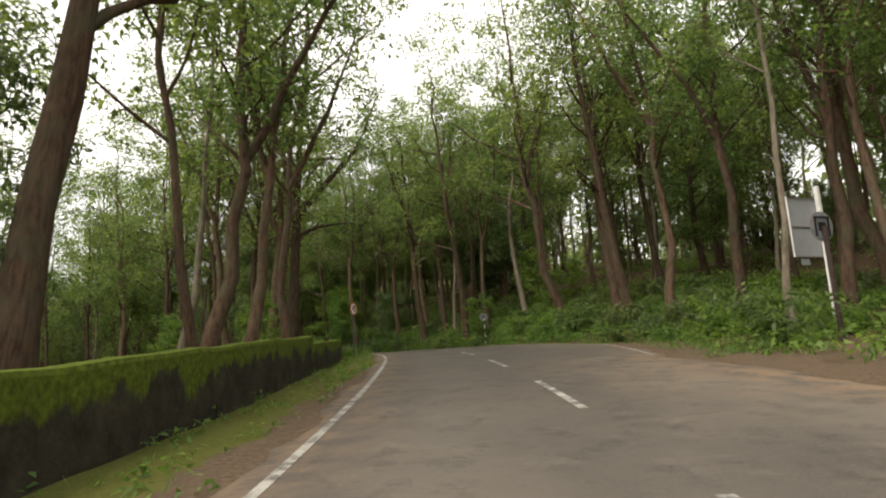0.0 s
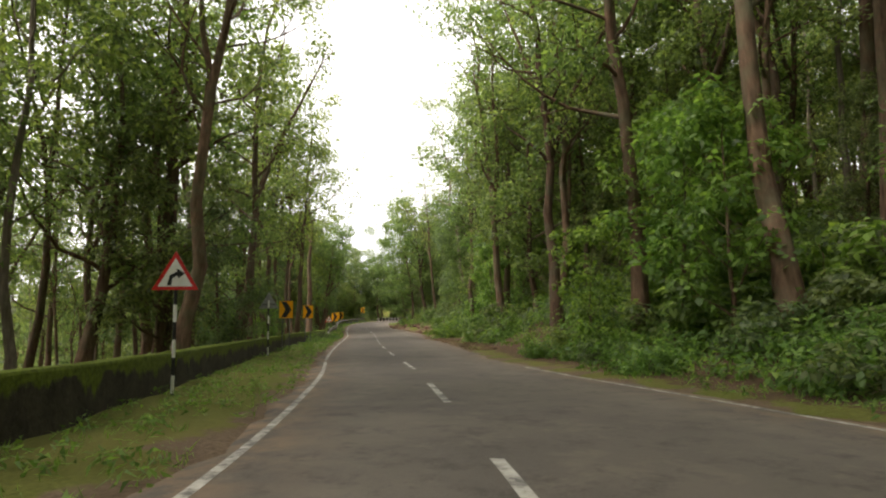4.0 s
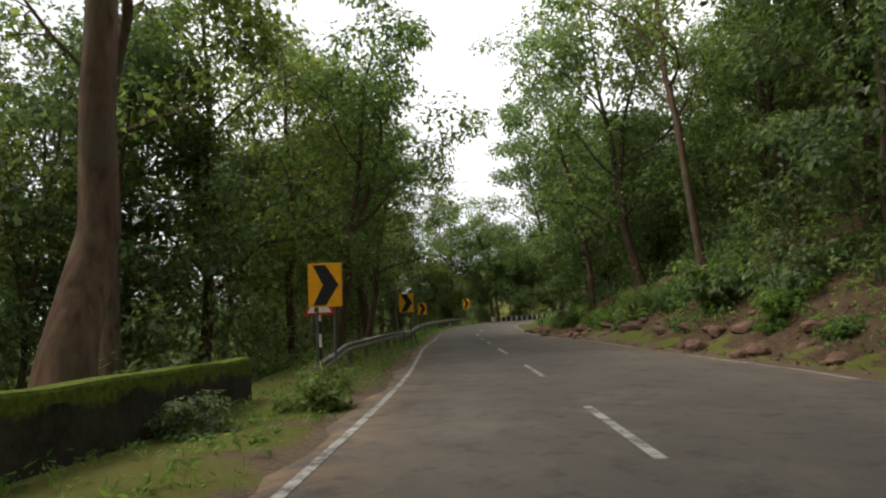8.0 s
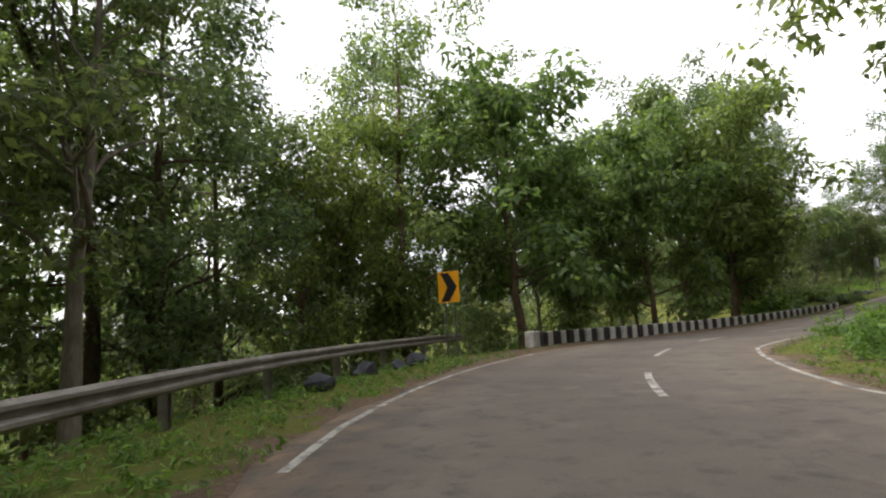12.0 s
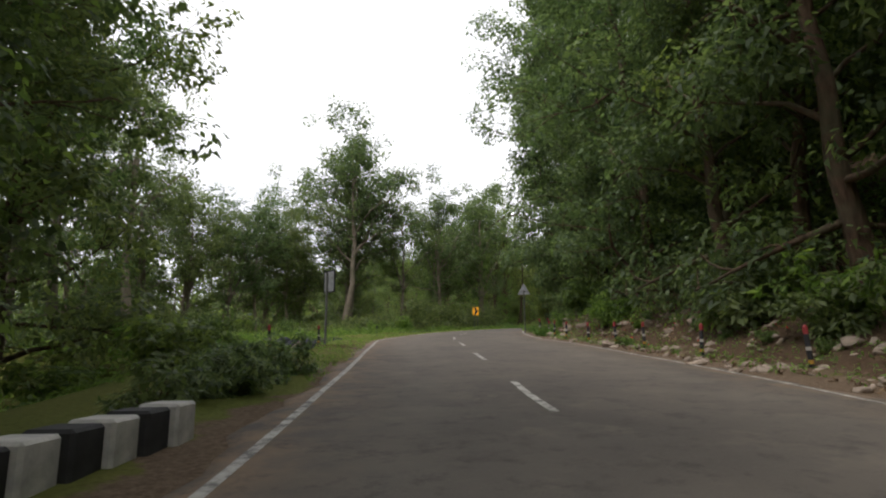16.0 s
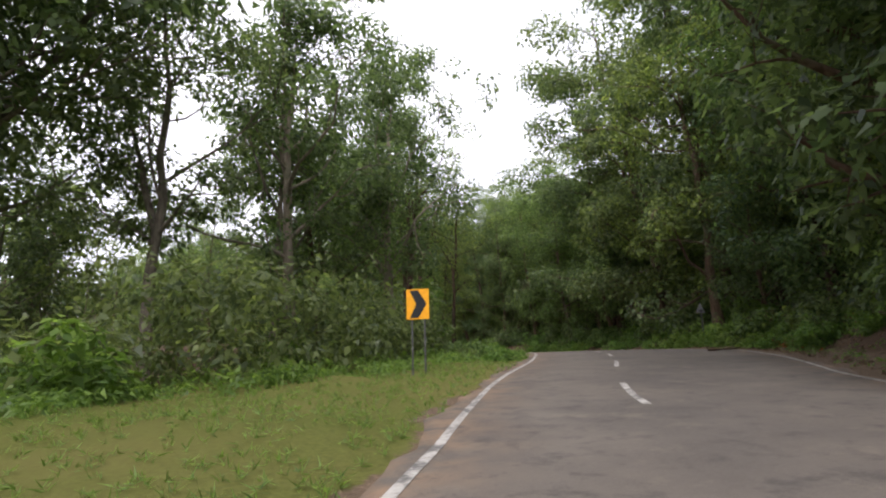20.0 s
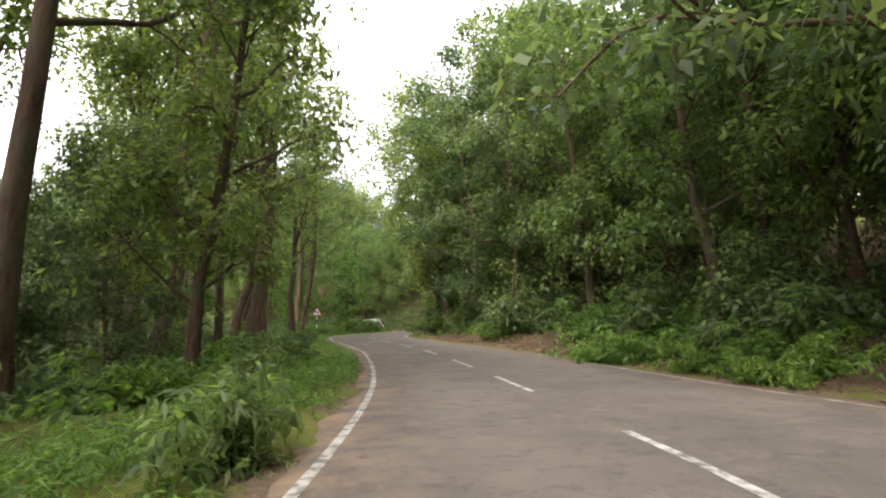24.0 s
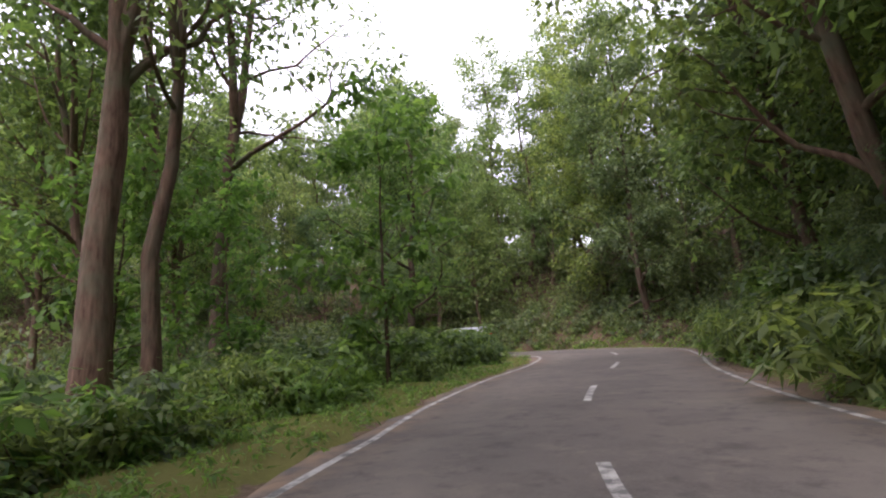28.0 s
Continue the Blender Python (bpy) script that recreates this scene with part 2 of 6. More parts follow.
def leaf_material(name, dark, light, yellow=0.12, rough=0.45):
    m, n, l, b = material(name, rough, 0.0, 0.25)
    geo, obj = n.new("ShaderNodeNewGeometry"), n.new("ShaderNodeObjectInfo")
    col = ramp_of(n, l, geo.outputs["Random Per Island"], (0.0, dark), (0.75, light), (1.0, tuple(c + yellow * k for c, k in zip(light, (0.5, 0.6, 0.05)))))
    tint = ramp_of(n, l, obj.outputs["Random"], (0.0, (0.80, 0.90, 0.88)), (0.5, (1.0, 1.0, 1.0)), (1.0, (1.16, 1.06, 0.92)))
    col = mix_of(n, l, 1.0, col, tint, "MULTIPLY")
    l.new(col, b.inputs["Base Color"])
    tr = n.new("ShaderNodeBsdfTranslucent")
    l.new(mix_of(n, l, 1.0, col, (1.8, 1.88, 1.1), "MULTIPLY"), tr.inputs["Color"])
    mx = n.new("ShaderNodeMixShader")
    mx.inputs[0].default_value = 0.5
    l.new(b.outputs[0], mx.inputs[1])
    l.new(tr.outputs[0], mx.inputs[2])
    l.new(mx.outputs[0], n["Material Output"].inputs["Surface"])
    return m


def bark_material(name, dark, light):
    m, n, l, b = material(name, 0.95, 0.0, 0.1)
    big = noise_of(n, l, 1.1, 4)
    fine = noise_of(n, l, 9.0, 6, stretch=(1, 1, 0.18))
    col = ramp_of(n, l, fine, (0.3, dark), (0.7, light))
    col = mix_of(n, l, ramp_of(n, l, big, (0.45, (0, 0, 0)), (0.75, (1, 1, 1))), col, (0.10, 0.105, 0.07))
    obj = n.new("ShaderNodeObjectInfo")
    col = mix_of(n, l, 1.0, col, ramp_of(n, l, obj.outputs["Random"], (0.0, (0.75, 0.72, 0.7)), (1.0, (1.25, 1.2, 1.15))), "MULTIPLY")
    l.new(col, b.inputs["Base Color"])
    bump_of(n, l, b, fine, 0.8, 0.04)
    return m


M_LEAF = leaf_material("leaves_green", (0.055, 0.085, 0.031), (0.153, 0.206, 0.074))
M_LEAF_DARK = leaf_material("leaves_dark", (0.044, 0.068, 0.034), (0.126, 0.168, 0.078), 0.05)
M_LEAF_BRIGHT = leaf_material("leaves_bright", (0.054, 0.102, 0.024), (0.144, 0.230, 0.058), 0.08)
M_BARK = bark_material("bark_brown", (0.050, 0.031, 0.022), (0.165, 0.112, 0.080))
M_BARK_PALE = bark_material("bark_pale", (0.12, 0.10, 0.08), (0.27, 0.235, 0.19))

# asphalt: worn grey, with stains and paler wheel tracks
M_ROAD, n, l, b = material("asphalt", 0.9, 0.0, 0.25)
grain = noise_of(n, l, 55.0, 3)
patch = noise_of(n, l, 0.35, 5)
col = ramp_of(n, l, grain, (0.3, (0.055, 0.048, 0.042)), (0.75, (0.108, 0.095, 0.081)))
col = mix_of(n, l, ramp_of(n, l, patch, (0.35, (0.0, 0.0, 0.0)), (0.68, (0.8, 0.8, 0.8))), col, (0.128, 0.108, 0.087))
at = n.new("ShaderNodeAttribute")
at.attribute_name = "edge_dust"
streak = noise_of(n, l, 1.6, 6)
dust = n.new("ShaderNodeMath")
dust.operation = "MULTIPLY"
l.new(at.outputs["Fac"], dust.inputs[0])
l.new(ramp_of(n, l, streak, (0.38, (0, 0, 0)), (0.62, (1, 1, 1))), dust.inputs[1])
col = mix_of(n, l, dust.outputs[0], col, (0.215, 0.145, 0.092))
at2 = n.new("ShaderNodeAttribute")
at2.attribute_name = "wheel_track"
worn = n.new("ShaderNodeMath")
worn.operation = "MULTIPLY"
l.new(at2.outputs["Fac"], worn.inputs[0])
l.new(ramp_of(n, l, noise_of(n, l, 0.8, 5), (0.3, (0.1, 0.1, 0.1)), (0.7, (0.8, 0.8, 0.8))), worn.inputs[1])
col = mix_of(n, l, worn.outputs[0], col, (0.160, 0.139, 0.114))
scuff = ramp_of(n, l, noise_of(n, l, 1.1, 8, rough=0.75), (0.54, (0, 0, 0)), (0.66, (0.5, 0.5, 0.5)))
col = mix_of(n, l, scuff, col, (0.165, 0.138, 0.108))
blot = ramp_of(n, l, noise_of(n, l, 2.3, 8, rough=0.75), (0.52, (0, 0, 0)), (0.66, (0.6, 0.6, 0.6)))
col = mix_of(n, l, blot, col, (0.043, 0.040, 0.037))
l.new(col, b.inputs["Base Color"])
bump_of(n, l, b, grain, 0.5, 0.008)

# worn road paint: chipped through to the asphalt
M_PAINT, n, l, b = material("road_paint", 0.75, 0.0, 0.3)
chip = noise_of(n, l, 3.2, 8, rough=0.75)
l.new(ramp_of(n, l, chip, (0.42, (0.11, 0.105, 0.095)), (0.54, (0.36, 0.34, 0.30)), (0.78, (0.55, 0.53, 0.48))), b.inputs["Base Color"])

# the ground: dirt by the road, grass, leaf litter further off
M_GROUND, n, l, b = material("soil_and_grass", 1.0, 0.0, 0.1)
a1, a2 = n.new("ShaderNodeAttribute"), n.new("ShaderNodeAttribute")
a1.attribute_name, a2.attribute_name = "dirt", "litter"
fine, mid, big = noise_of(n, l, 14.0, 6, rough=0.7), noise_of(n, l, 1.3, 6, rough=0.65), noise_of(n, l, 0.22, 4)
grass = ramp_of(n, l, fine, (0.3, (0.060, 0.072, 0.015)), (0.72, (0.145, 0.158, 0.038)))
grass = mix_of(n, l, ramp_of(n, l, big, (0.4, (0, 0, 0)), (0.7, (0.5, 0.5, 0.5))), grass, (0.17, 0.140, 0.050))
earth = ramp_of(n, l, fine, (0.25, (0.065, 0.045, 0.030)), (0.75, (0.205, 0.148, 0.100)))
fallen = ramp_of(n, l, noise_of(n, l, 9.0, 8, rough=0.8), (0.3, (0.034, 0.024, 0.016)), (0.55, (0.095, 0.062, 0.038)), (0.75, (0.18, 0.12, 0.072)))


def masked(n, l, level, grainy):
    add = n.new("ShaderNodeMath")
    add.operation = "ADD"
    l.new(level, add.inputs[0])
    l.new(grainy, add.inputs[1])
    return ramp_of(n, l, add.outputs[0], (0.92, (0, 0, 0)), (1.08, (1, 1, 1)))


col = mix_of(n, l, masked(n, l, a2.outputs["Fac"], mid), grass, fallen)
col = mix_of(n, l, masked(n, l, a1.outputs["Fac"], mid), col, earth)
l.new(col, b.inputs["Base Color"])
bump_of(n, l, b, fine, 0.9, 0.05)

# old wall: stained concrete, moss on the top and in streaks down the side
M_WALL, n, l, b = material("mossy_masonry", 0.95, 0.0, 0.15)
stone = ramp_of(n, l, noise_of(n, l, 2.2, 7, rough=0.7), (0.3, (0.020, 0.019, 0.014)), (0.7, (0.070, 0.060, 0.042)))
moss = ramp_of(n, l, noise_of(n, l, 12.0, 5), (0.3, (0.050, 0.070, 0.010)), (0.7, (0.135, 0.175, 0.022)))
up = n.new("ShaderNodeAttribute")
up.attribute_name = "moss"
col = mix_of(n, l, masked(n, l, up.outputs["Fac"], noise_of(n, l, 1.6, 6, stretch=(1, 1, 0.35))), stone, moss)
l.new(col, b.inputs["Base Color"])
bump_of(n, l, b, noise_of(n, l, 10.0, 6), 0.7, 0.03)

M_STEEL, n, l, b = material("galvanised_steel", 0.62, 0.4, 0.3)
l.new(ramp_of(n, l, noise_of(n, l, 2.0, 6), (0.3, (0.145, 0.120, 0.100)), (0.7, (0.30, 0.275, 0.245))), b.inputs["Base Color"])
M_STEEL_BACK = plain("sign_back_grey", (0.24, 0.245, 0.25), 0.55, 0.3)
M_YELLOW = plain("sign_yellow", (0.80, 0.36, 0.012), 0.45, 0, 0.1)
M_BLACK = plain("black_paint", (0.018, 0.018, 0.02), 0.5, 0, 0.3)
M_WHITE = plain("white_paint", (0.72, 0.71, 0.68), 0.6, 0, 0.12)
M_RED = plain("red_paint", (0.55, 0.025, 0.02), 0.5, 0, 0.15)
M_POST = plain("post_grey", (0.10, 0.10, 0.095), 0.7, 0.2)
M_LIMEWASH = plain("limewash", (0.44, 0.42, 0.38), 0.9, 0, 0.35, 3.0, 0.4)
M_TAR = plain("tar_black", (0.035, 0.034, 0.034), 0.85, 0, 0.4, 3.0, 0.4)
M_ROCK = plain("rock_grey", (0.255, 0.205, 0.16), 0.95, 0, 0.45, 2.5, 0.8)
M_ROCK_RED = plain("rock_red", (0.135, 0.080, 0.056), 0.95, 0, 0.45, 2.5, 0.8)
M_ROCK_DARK = plain("rock_dark", (0.05, 0.052, 0.06), 0.9, 0, 0.4, 3.0, 0.6)
M_POST_RED = plain("post_red", (0.20, 0.026, 0.026), 0.6, 0, 0.3)
M_POST_YELLOW = plain("post_yellow", (0.36, 0.20, 0.03), 0.6, 0, 0.3)
M_BOARD = plain("board_grey", (0.33, 0.345, 0.35), 0.5, 0.1, 0.1, 1.5)
M_POST_BROWN = plain("post_brown", (0.050, 0.034, 0.028), 0.8, 0, 0.3)
M_EARTH = plain("orange_earth", (0.115, 0.062, 0.037), 1.0, 0, 0.35, 4.0, 0.8)
M_DRY = plain("dry_leaf", (0.175, 0.120, 0.072), 0.9, 0, 0.5, 0.8, 0.0)


# ---------------------------------------------------------------- mesh helpers
def mesh_of(name, verts, faces, mat=None, smooth=False, attrs=None):
    me = bpy.data.meshes.new(name)
    me.from_pydata([tuple(map(float, v)) for v in verts], [], [tuple(int(i) for i in f) for f in faces])
    if mat:
        me.materials.append(mat)
    if smooth:
        me.polygons.foreach_set("use_smooth", [True] * len(me.polygons))
    for key, values in (attrs or {}).items():
        me.attributes.new(key, "FLOAT", "POINT").data.foreach_set("value", np.asarray(values, np.float32).ravel())
    me.update()
    return me


def quick_mesh(name, verts, faces, mat, smooth=False):
    """A mesh from arrays whose faces all have the same number of corners."""
    verts, faces = np.asarray(verts, np.float32), np.asarray(faces, np.int32)
    k = faces.shape[1]
    me = bpy.data.meshes.new(name)
    me.vertices.add(len(verts))
    me.vertices.foreach_set("co", verts.ravel())
    me.loops.add(faces.size)
    me.loops.foreach_set("vertex_index", faces.ravel())
    me.polygons.add(len(faces))
    me.polygons.foreach_set("loop_start", np.arange(0, faces.size, k, dtype=np.int32))
    me.materials.append(mat)
    if smooth:
        me.polygons.foreach_set("use_smooth", np.ones(len(faces), bool))
    me.update(calc_edges=True)
    return me


def part(name, data, parent, mat=None, label="", m=None):
    if isinstance(data, bmesh.types.BMesh):
        me = bpy.data.meshes.new(name)
        data.to_mesh(me)
        data.free()
        data = me
    if mat and not data.materials:
        data.materials.append(mat)
    ob = new(name, data)
    ob.parent = parent
    if m is not None:
        ob.matrix_basis = m
    if label:
        ob["label"] = label
    return ob


def thing(name, label, category, group="", kind="", m=None):
    ob = tagged(new(name), label, category, group, kind)
    if m is not None:
        ob.matrix_basis = m
    return ob


def box(sx, sy, sz, at=(0, 0, 0), bevel=0.01):
    bm = bmesh.new()
    bmesh.ops.create_cube(bm, size=1.0)
    bmesh.ops.scale(bm, vec=(sx, sy, sz), verts=bm.verts)
    bmesh.ops.translate(bm, vec=at, verts=bm.verts)
    if bevel:
        bmesh.ops.bevel(bm, geom=bm.edges[:], offset=bevel, segments=1, affect="EDGES")
    return bm


def rod(r0, r1, z0, z1, sides=10, at=(0, 0)):
    bm = bmesh.new()
    bmesh.ops.create_cone(bm, cap_ends=True, segments=sides, radius1=r0, radius2=r1, depth=z1 - z0)
    bmesh.ops.translate(bm, vec=(at[0], at[1], (z0 + z1) / 2), verts=bm.verts)
    return bm


def slab(outline, depth, at=(0, 0, 0)):
    """A flat plate: outline in x, z; its front faces -y."""
    bm = bmesh.new()
    front = [bm.verts.new((x, 0, z)) for x, z in outline]
    face = bm.faces.new(front)
    made = bmesh.ops.extrude_face_region(bm, geom=[face])
    bmesh.ops.translate(bm, vec=(0, depth, 0), verts=[v for v in made["geom"] if isinstance(v, bmesh.types.BMVert)])
    bmesh.ops.translate(bm, vec=at, verts=bm.verts)
    bmesh.ops.recalc_face_normals(bm, faces=bm.faces)
    return bm


def tube(points, radii, sides=8):
    """Rings along a line: corners and faces, closed at the far end by its thinness."""
    p, r = np.asarray(points, float), np.asarray(radii, float)
    t = np.gradient(p, axis=0)
    t /= np.linalg.norm(t, axis=1)[:, None] + 1e-9
    a = np.cross(t, np.where(np.abs(t[:, 2:3]) > 0.9, [[1.0, 0, 0]], [[0, 0, 1.0]]))
    a /= np.linalg.norm(a, axis=1)[:, None] + 1e-9
    c = np.cross(t, a)
    ang = np.linspace(0, 2 * math.pi, sides, endpoint=False)
    v = (p[:, None] + r[:, None, None] * (np.cos(ang)[None, :, None] * a[:, None] + np.sin(ang)[None, :, None] * c[:, None])).reshape(-1, 3)
    i, k = np.meshgrid(np.arange(len(p) - 1), np.arange(sides), indexing="ij")
    n1 = (k + 1) % sides
    f = np.stack([i * sides + k, i * sides + n1, (i + 1) * sides + n1, (i + 1) * sides + k], -1).reshape(-1, 4)
    return v, f


def merge(pieces):
    vs, fs, n = [], [], 0
    for v, f in pieces:
        vs.append(v)
        fs.append(f + n)
        n += len(v)
    return np.concatenate(vs), np.concatenate(fs)


def leaves(rng, centres, radii, counts, size, droop=0.35, slim=0.62, flat=0.55, single=False, plain_share=0.0):
    """Pointed leaves gathered in clumps: folded, or single where they stay far off."""
    centres, radii, counts = np.asarray(centres, float), np.asarray(radii, float), np.asarray(counts, int)
    own = np.repeat(np.arange(len(counts)), counts)
    n = len(own)
    out = rng.normal(size=(n, 3))
    out /= np.linalg.norm(out, axis=1)[:, None]
    u = rng.uniform(0.3, 1.0, (n, 1)) ** 0.4
    pos = centres[own] + out * u * radii[own][:, None] * np.array([1, 1, flat])
    nor = out * 0.8 + np.array([0, 0, 0.7]) + rng.normal(size=(n, 3)) * 0.38
    nor /= np.linalg.norm(nor, axis=1)[:, None]
    way = out * 0.5 + rng.normal(size=(n, 3)) * 0.7
    way[:, 2] -= droop * 1.6
    way -= nor * (way * nor).sum(1)[:, None]
    way /= np.linalg.norm(way, axis=1)[:, None] + 1e-9
    side = np.cross(way, nor)
    ln = size * rng.uniform(0.55, 1.35, (n, 1))
    wd = ln * slim * rng.uniform(0.7, 1.2, (n, 1)) * 0.5
    tip = pos + way * ln - np.array([0, 0, 1.0]) * ln * 0.12
    if single:
        v = np.stack([pos - side * wd * 0.8, pos + side * wd * 0.8 + way * ln * 0.25, tip + way * ln * 0.12], 1).reshape(-1, 3)
        return v, np.arange(3 * n).reshape(-1, 3)
    if plain_share:
        k = int(n * plain_share)
        pick = rng.permutation(n)
        a, o = pick[:k], pick[k:]
        v1 = np.stack([pos - side * wd * 0.75, pos + side * wd * 0.75 + way * ln * 0.25, tip + way * ln * 0.12], 1)[a].reshape(-1, 3)
        pos, nor, way, side, ln, wd, tip, n = pos[o], nor[o], way[o], side[o], ln[o], wd[o], tip[o], n - k
    mid = pos + way * ln * 0.42
    v = np.stack([pos, mid - side * wd - nor * ln * 0.08, tip, mid + side * wd - nor * ln * 0.08], 1).reshape(-1, 3)
    b0 = np.arange(n)[:, None] * 4
    f = np.concatenate([b0 + [0, 1, 2], b0 + [0, 2, 3]])
    if plain_share:
        f = np.concatenate([f, 4 * n + np.arange(len(v1)).reshape(-1, 3)])
        v = np.concatenate([v, v1])
    return v, f


# ---------------------------------------------------------------- trees
def branch_line(rng, start, way, length, steps=6, wander=0.18, lift=0.12):
    pts, p, w = [np.array(start, float)], np.array(start, float), np.array(way, float)
    w /= np.linalg.norm(w)
    for _ in range(steps):
        w = w + rng.normal(size=3) * wander + np.array([0, 0, lift])
        w /= np.linalg.norm(w)
        p = p + w * length / steps
        pts.append(p.copy())
    return np.array(pts)


def build_tree(seed, height, girth, first, spread, limbs, clump, per, leaf, bark, green, lean=0.03, twigs=3, droop=0.2, crown_shape=0.6, rise=(0.35, 1.3), fork=False, top=True):
    """Trunk with limbs, boughs and twigs, and sprays of leaves at the twigs' ends. first: where the limbs begin, as a share of the height."""
    rng = np.random.RandomState(seed)
    n = 12
    z = np.linspace(-0.6, height, n)
    bend = rng.normal(size=(n, 2)).cumsum(0) * lean * height / 14
    bend -= bend[0]
    bend[0:2] *= 0.3
    line = np.stack([bend[:, 0], bend[:, 1], z], 1)
    rad = girth * (1 - 0.88 * np.linspace(0, 1, n) ** 0.85) * rng.uniform(0.94, 1.06, n)
    rad[0] *= 1.5
    rad[1] *= 1.06
    pieces = [tube(line, rad, 9)]
    puffs, sizes = [], []

    def spray(at, r):
        puffs.append(np.asarray(at) + rng.normal(size=3) * r * 0.25)
        sizes.append(r)

    def bough(pts, ln, r0, az, share):
        """Side branches along a limb, each with short twigs."""
        for q in range(twigs + 1):
            k = rng.randint(2, len(pts))
            out = np.array([math.cos(az), math.sin(az), 0.25]) + rng.normal(size=3) * np.array([0.8, 0.8, 0.45])
            sub = branch_line(rng, pts[k], out, ln * rng.uniform(0.25, 0.55) * share, 4, 0.25, 0.05)
            pieces.append(tube(sub, r0 * 0.36 * (1 - 0.8 * np.linspace(0, 1, len(sub))), 4))
            spray(sub[-1], clump * rng.uniform(0.34, 0.62))
            spray(sub[2] + rng.normal(size=3) * clump * 0.25, clump * rng.uniform(0.26, 0.5))
            for _ in range(1 if per else 2):
                tip = branch_line(rng, sub[rng.randint(1, 4)], rng.normal(size=3) + out * 0.4, ln * 0.2 * share, 3, 0.3, 0.05)
                pieces.append(tube(tip, r0 * 0.14 * (1 - 0.7 * np.linspace(0, 1, len(tip))), 3))
                spray(tip[-1], clump * rng.uniform(0.26, 0.52))
        spray(pts[-1], clump * rng.uniform(0.45, 0.7))

    if fork:
        u = rng.uniform(0.3, 0.45)
        at = np.array([np.interp(u * height, z, line[:, k]) for k in range(3)])
        az = rng.uniform(0, 6.28)
        pts = branch_line(rng, at, (math.cos(az) * 0.35, math.sin(az) * 0.35, 1), height * 0.48, 7, 0.12, 0.05)
        pieces.append(tube(pts, girth * 0.58 * (1 - 0.85 * np.linspace(0, 1, len(pts))), 7))
        for q in (0.0, 2.1, 4.2):
            bough(pts, spread * 0.8, girth * 0.4, az + q, 0.8)
    for i in range(limbs):
        u = first + (0.98 - first) * (i + rng.uniform(0, 1.2)) / (limbs + 0.2)
        at = np.array([np.interp(u * height, z, line[:, k]) for k in range(3)])
        az = i * 2.4 + rng.uniform(-0.7, 0.7)
        shape = (1.05 - abs((u - first) / (1 - first) - 0.4)) ** crown_shape
        ln = spread * shape * rng.uniform(0.5, 1.25)
        pts = branch_line(rng, at, (math.cos(az), math.sin(az), rng.uniform(*rise)), ln, 6, 0.2, 0.05)
        r0 = float(np.interp(u * height, z, rad)) * rng.uniform(0.38, 0.62)
        pieces.append(tube(pts, r0 * (1 - 0.85 * np.linspace(0, 1, len(pts))), 5))
        bough(pts, ln, r0, az, 1.0)
    if top:
        for _ in range(4):
            spray(line[-1] + rng.normal(size=3) * clump * 0.4, clump * rng.uniform(0.35, 0.6))
    tv, tf = merge(pieces)
    trunk = quick_mesh("trunk", tv, tf, bark, True)
    crown = None
    if per:
        lv, lf = leaves(rng, puffs, sizes, [max(4, int(per * (r / (0.45 * clump)) ** 2)) for r in sizes], leaf, droop, 0.7, 0.62, plain_share=0.6)
        crown = quick_mesh("crown", lv, lf, green)
    return trunk, crown


KINDS = {}


def kind_of_tree(key, *args, variants=2, **more):
    KINDS[key] = [build_tree(100 * len(KINDS) + 7 * i + 3, *args, **more) for i in range(variants)]


kind_of_tree("tall", 24.0, 0.24, 0.30, 6.2, 15, 1.6, 26, 0.24, M_BARK, M_LEAF, variants=5, lean=0.10, fork=True)
kind_of_tree("pale", 23.0, 0.17, 0.36, 4.8, 13, 1.5, 24, 0.23, M_BARK_PALE, M_LEAF, variants=3, lean=0.10)
kind_of_tree("broad", 14.5, 0.24, 0.20, 5.2, 15, 1.8, 44, 0.25, M_BARK, M_LEAF, variants=4, lean=0.10, fork=True)
kind_of_tree("dense", 13.5, 0.20, 0.04, 4.0, 18, 1.9, 52, 0.26, M_BARK, M_LEAF_DARK, variants=3, lean=0.08, rise=(0.0, 0.8))
kind_of_tree("giant", 22.0, 0.28, 0.05, 4.6, 27, 2.1, 62, 0.27, M_BARK, M_LEAF_DARK, variants=3, lean=0.08, rise=(-0.1, 0.9), crown_shape=0.35)
kind_of_tree("leafy", 21.0, 0.24, 0.08, 4.6, 23, 2.0, 52, 0.25, M_BARK, M_LEAF, variants=4, lean=0.09, rise=(0.0, 1.0), crown_shape=0.4)
kind_of_tree("oak", 15.5, 0.26, 0.26, 5.4, 15, 1.65, 54, 0.23, M_BARK_PALE, M_LEAF_DARK, variants=4, lean=0.11, fork=True)
kind_of_tree("teak", 12.0, 0.22, 0.20, 5.4, 17, 2.1, 56, 0.38, M_BARK, M_LEAF, variants=2, lean=0.10, droop=0.45, rise=(0.1, 0.9), crown_shape=0.4)
kind_of_tree("snag", 15.0, 0.20, 0.45, 4.2, 9, 1.2, 5, 0.25, M_BARK, M_LEAF, variants=1, lean=0.14, twigs=4)
kind_of_tree("young", 6.5, 0.07, 0.12, 2.2, 13, 0.9, 16, 0.24, M_BARK, M_LEAF_BRIGHT, variants=3, lean=0.07)
kind_of_tree("bare", 15.0, 0.16, 0.40, 4.2, 10, 1.0, 0, 0.2, M_BARK_PALE, M_LEAF, variants=1, lean=0.09, twigs=5)
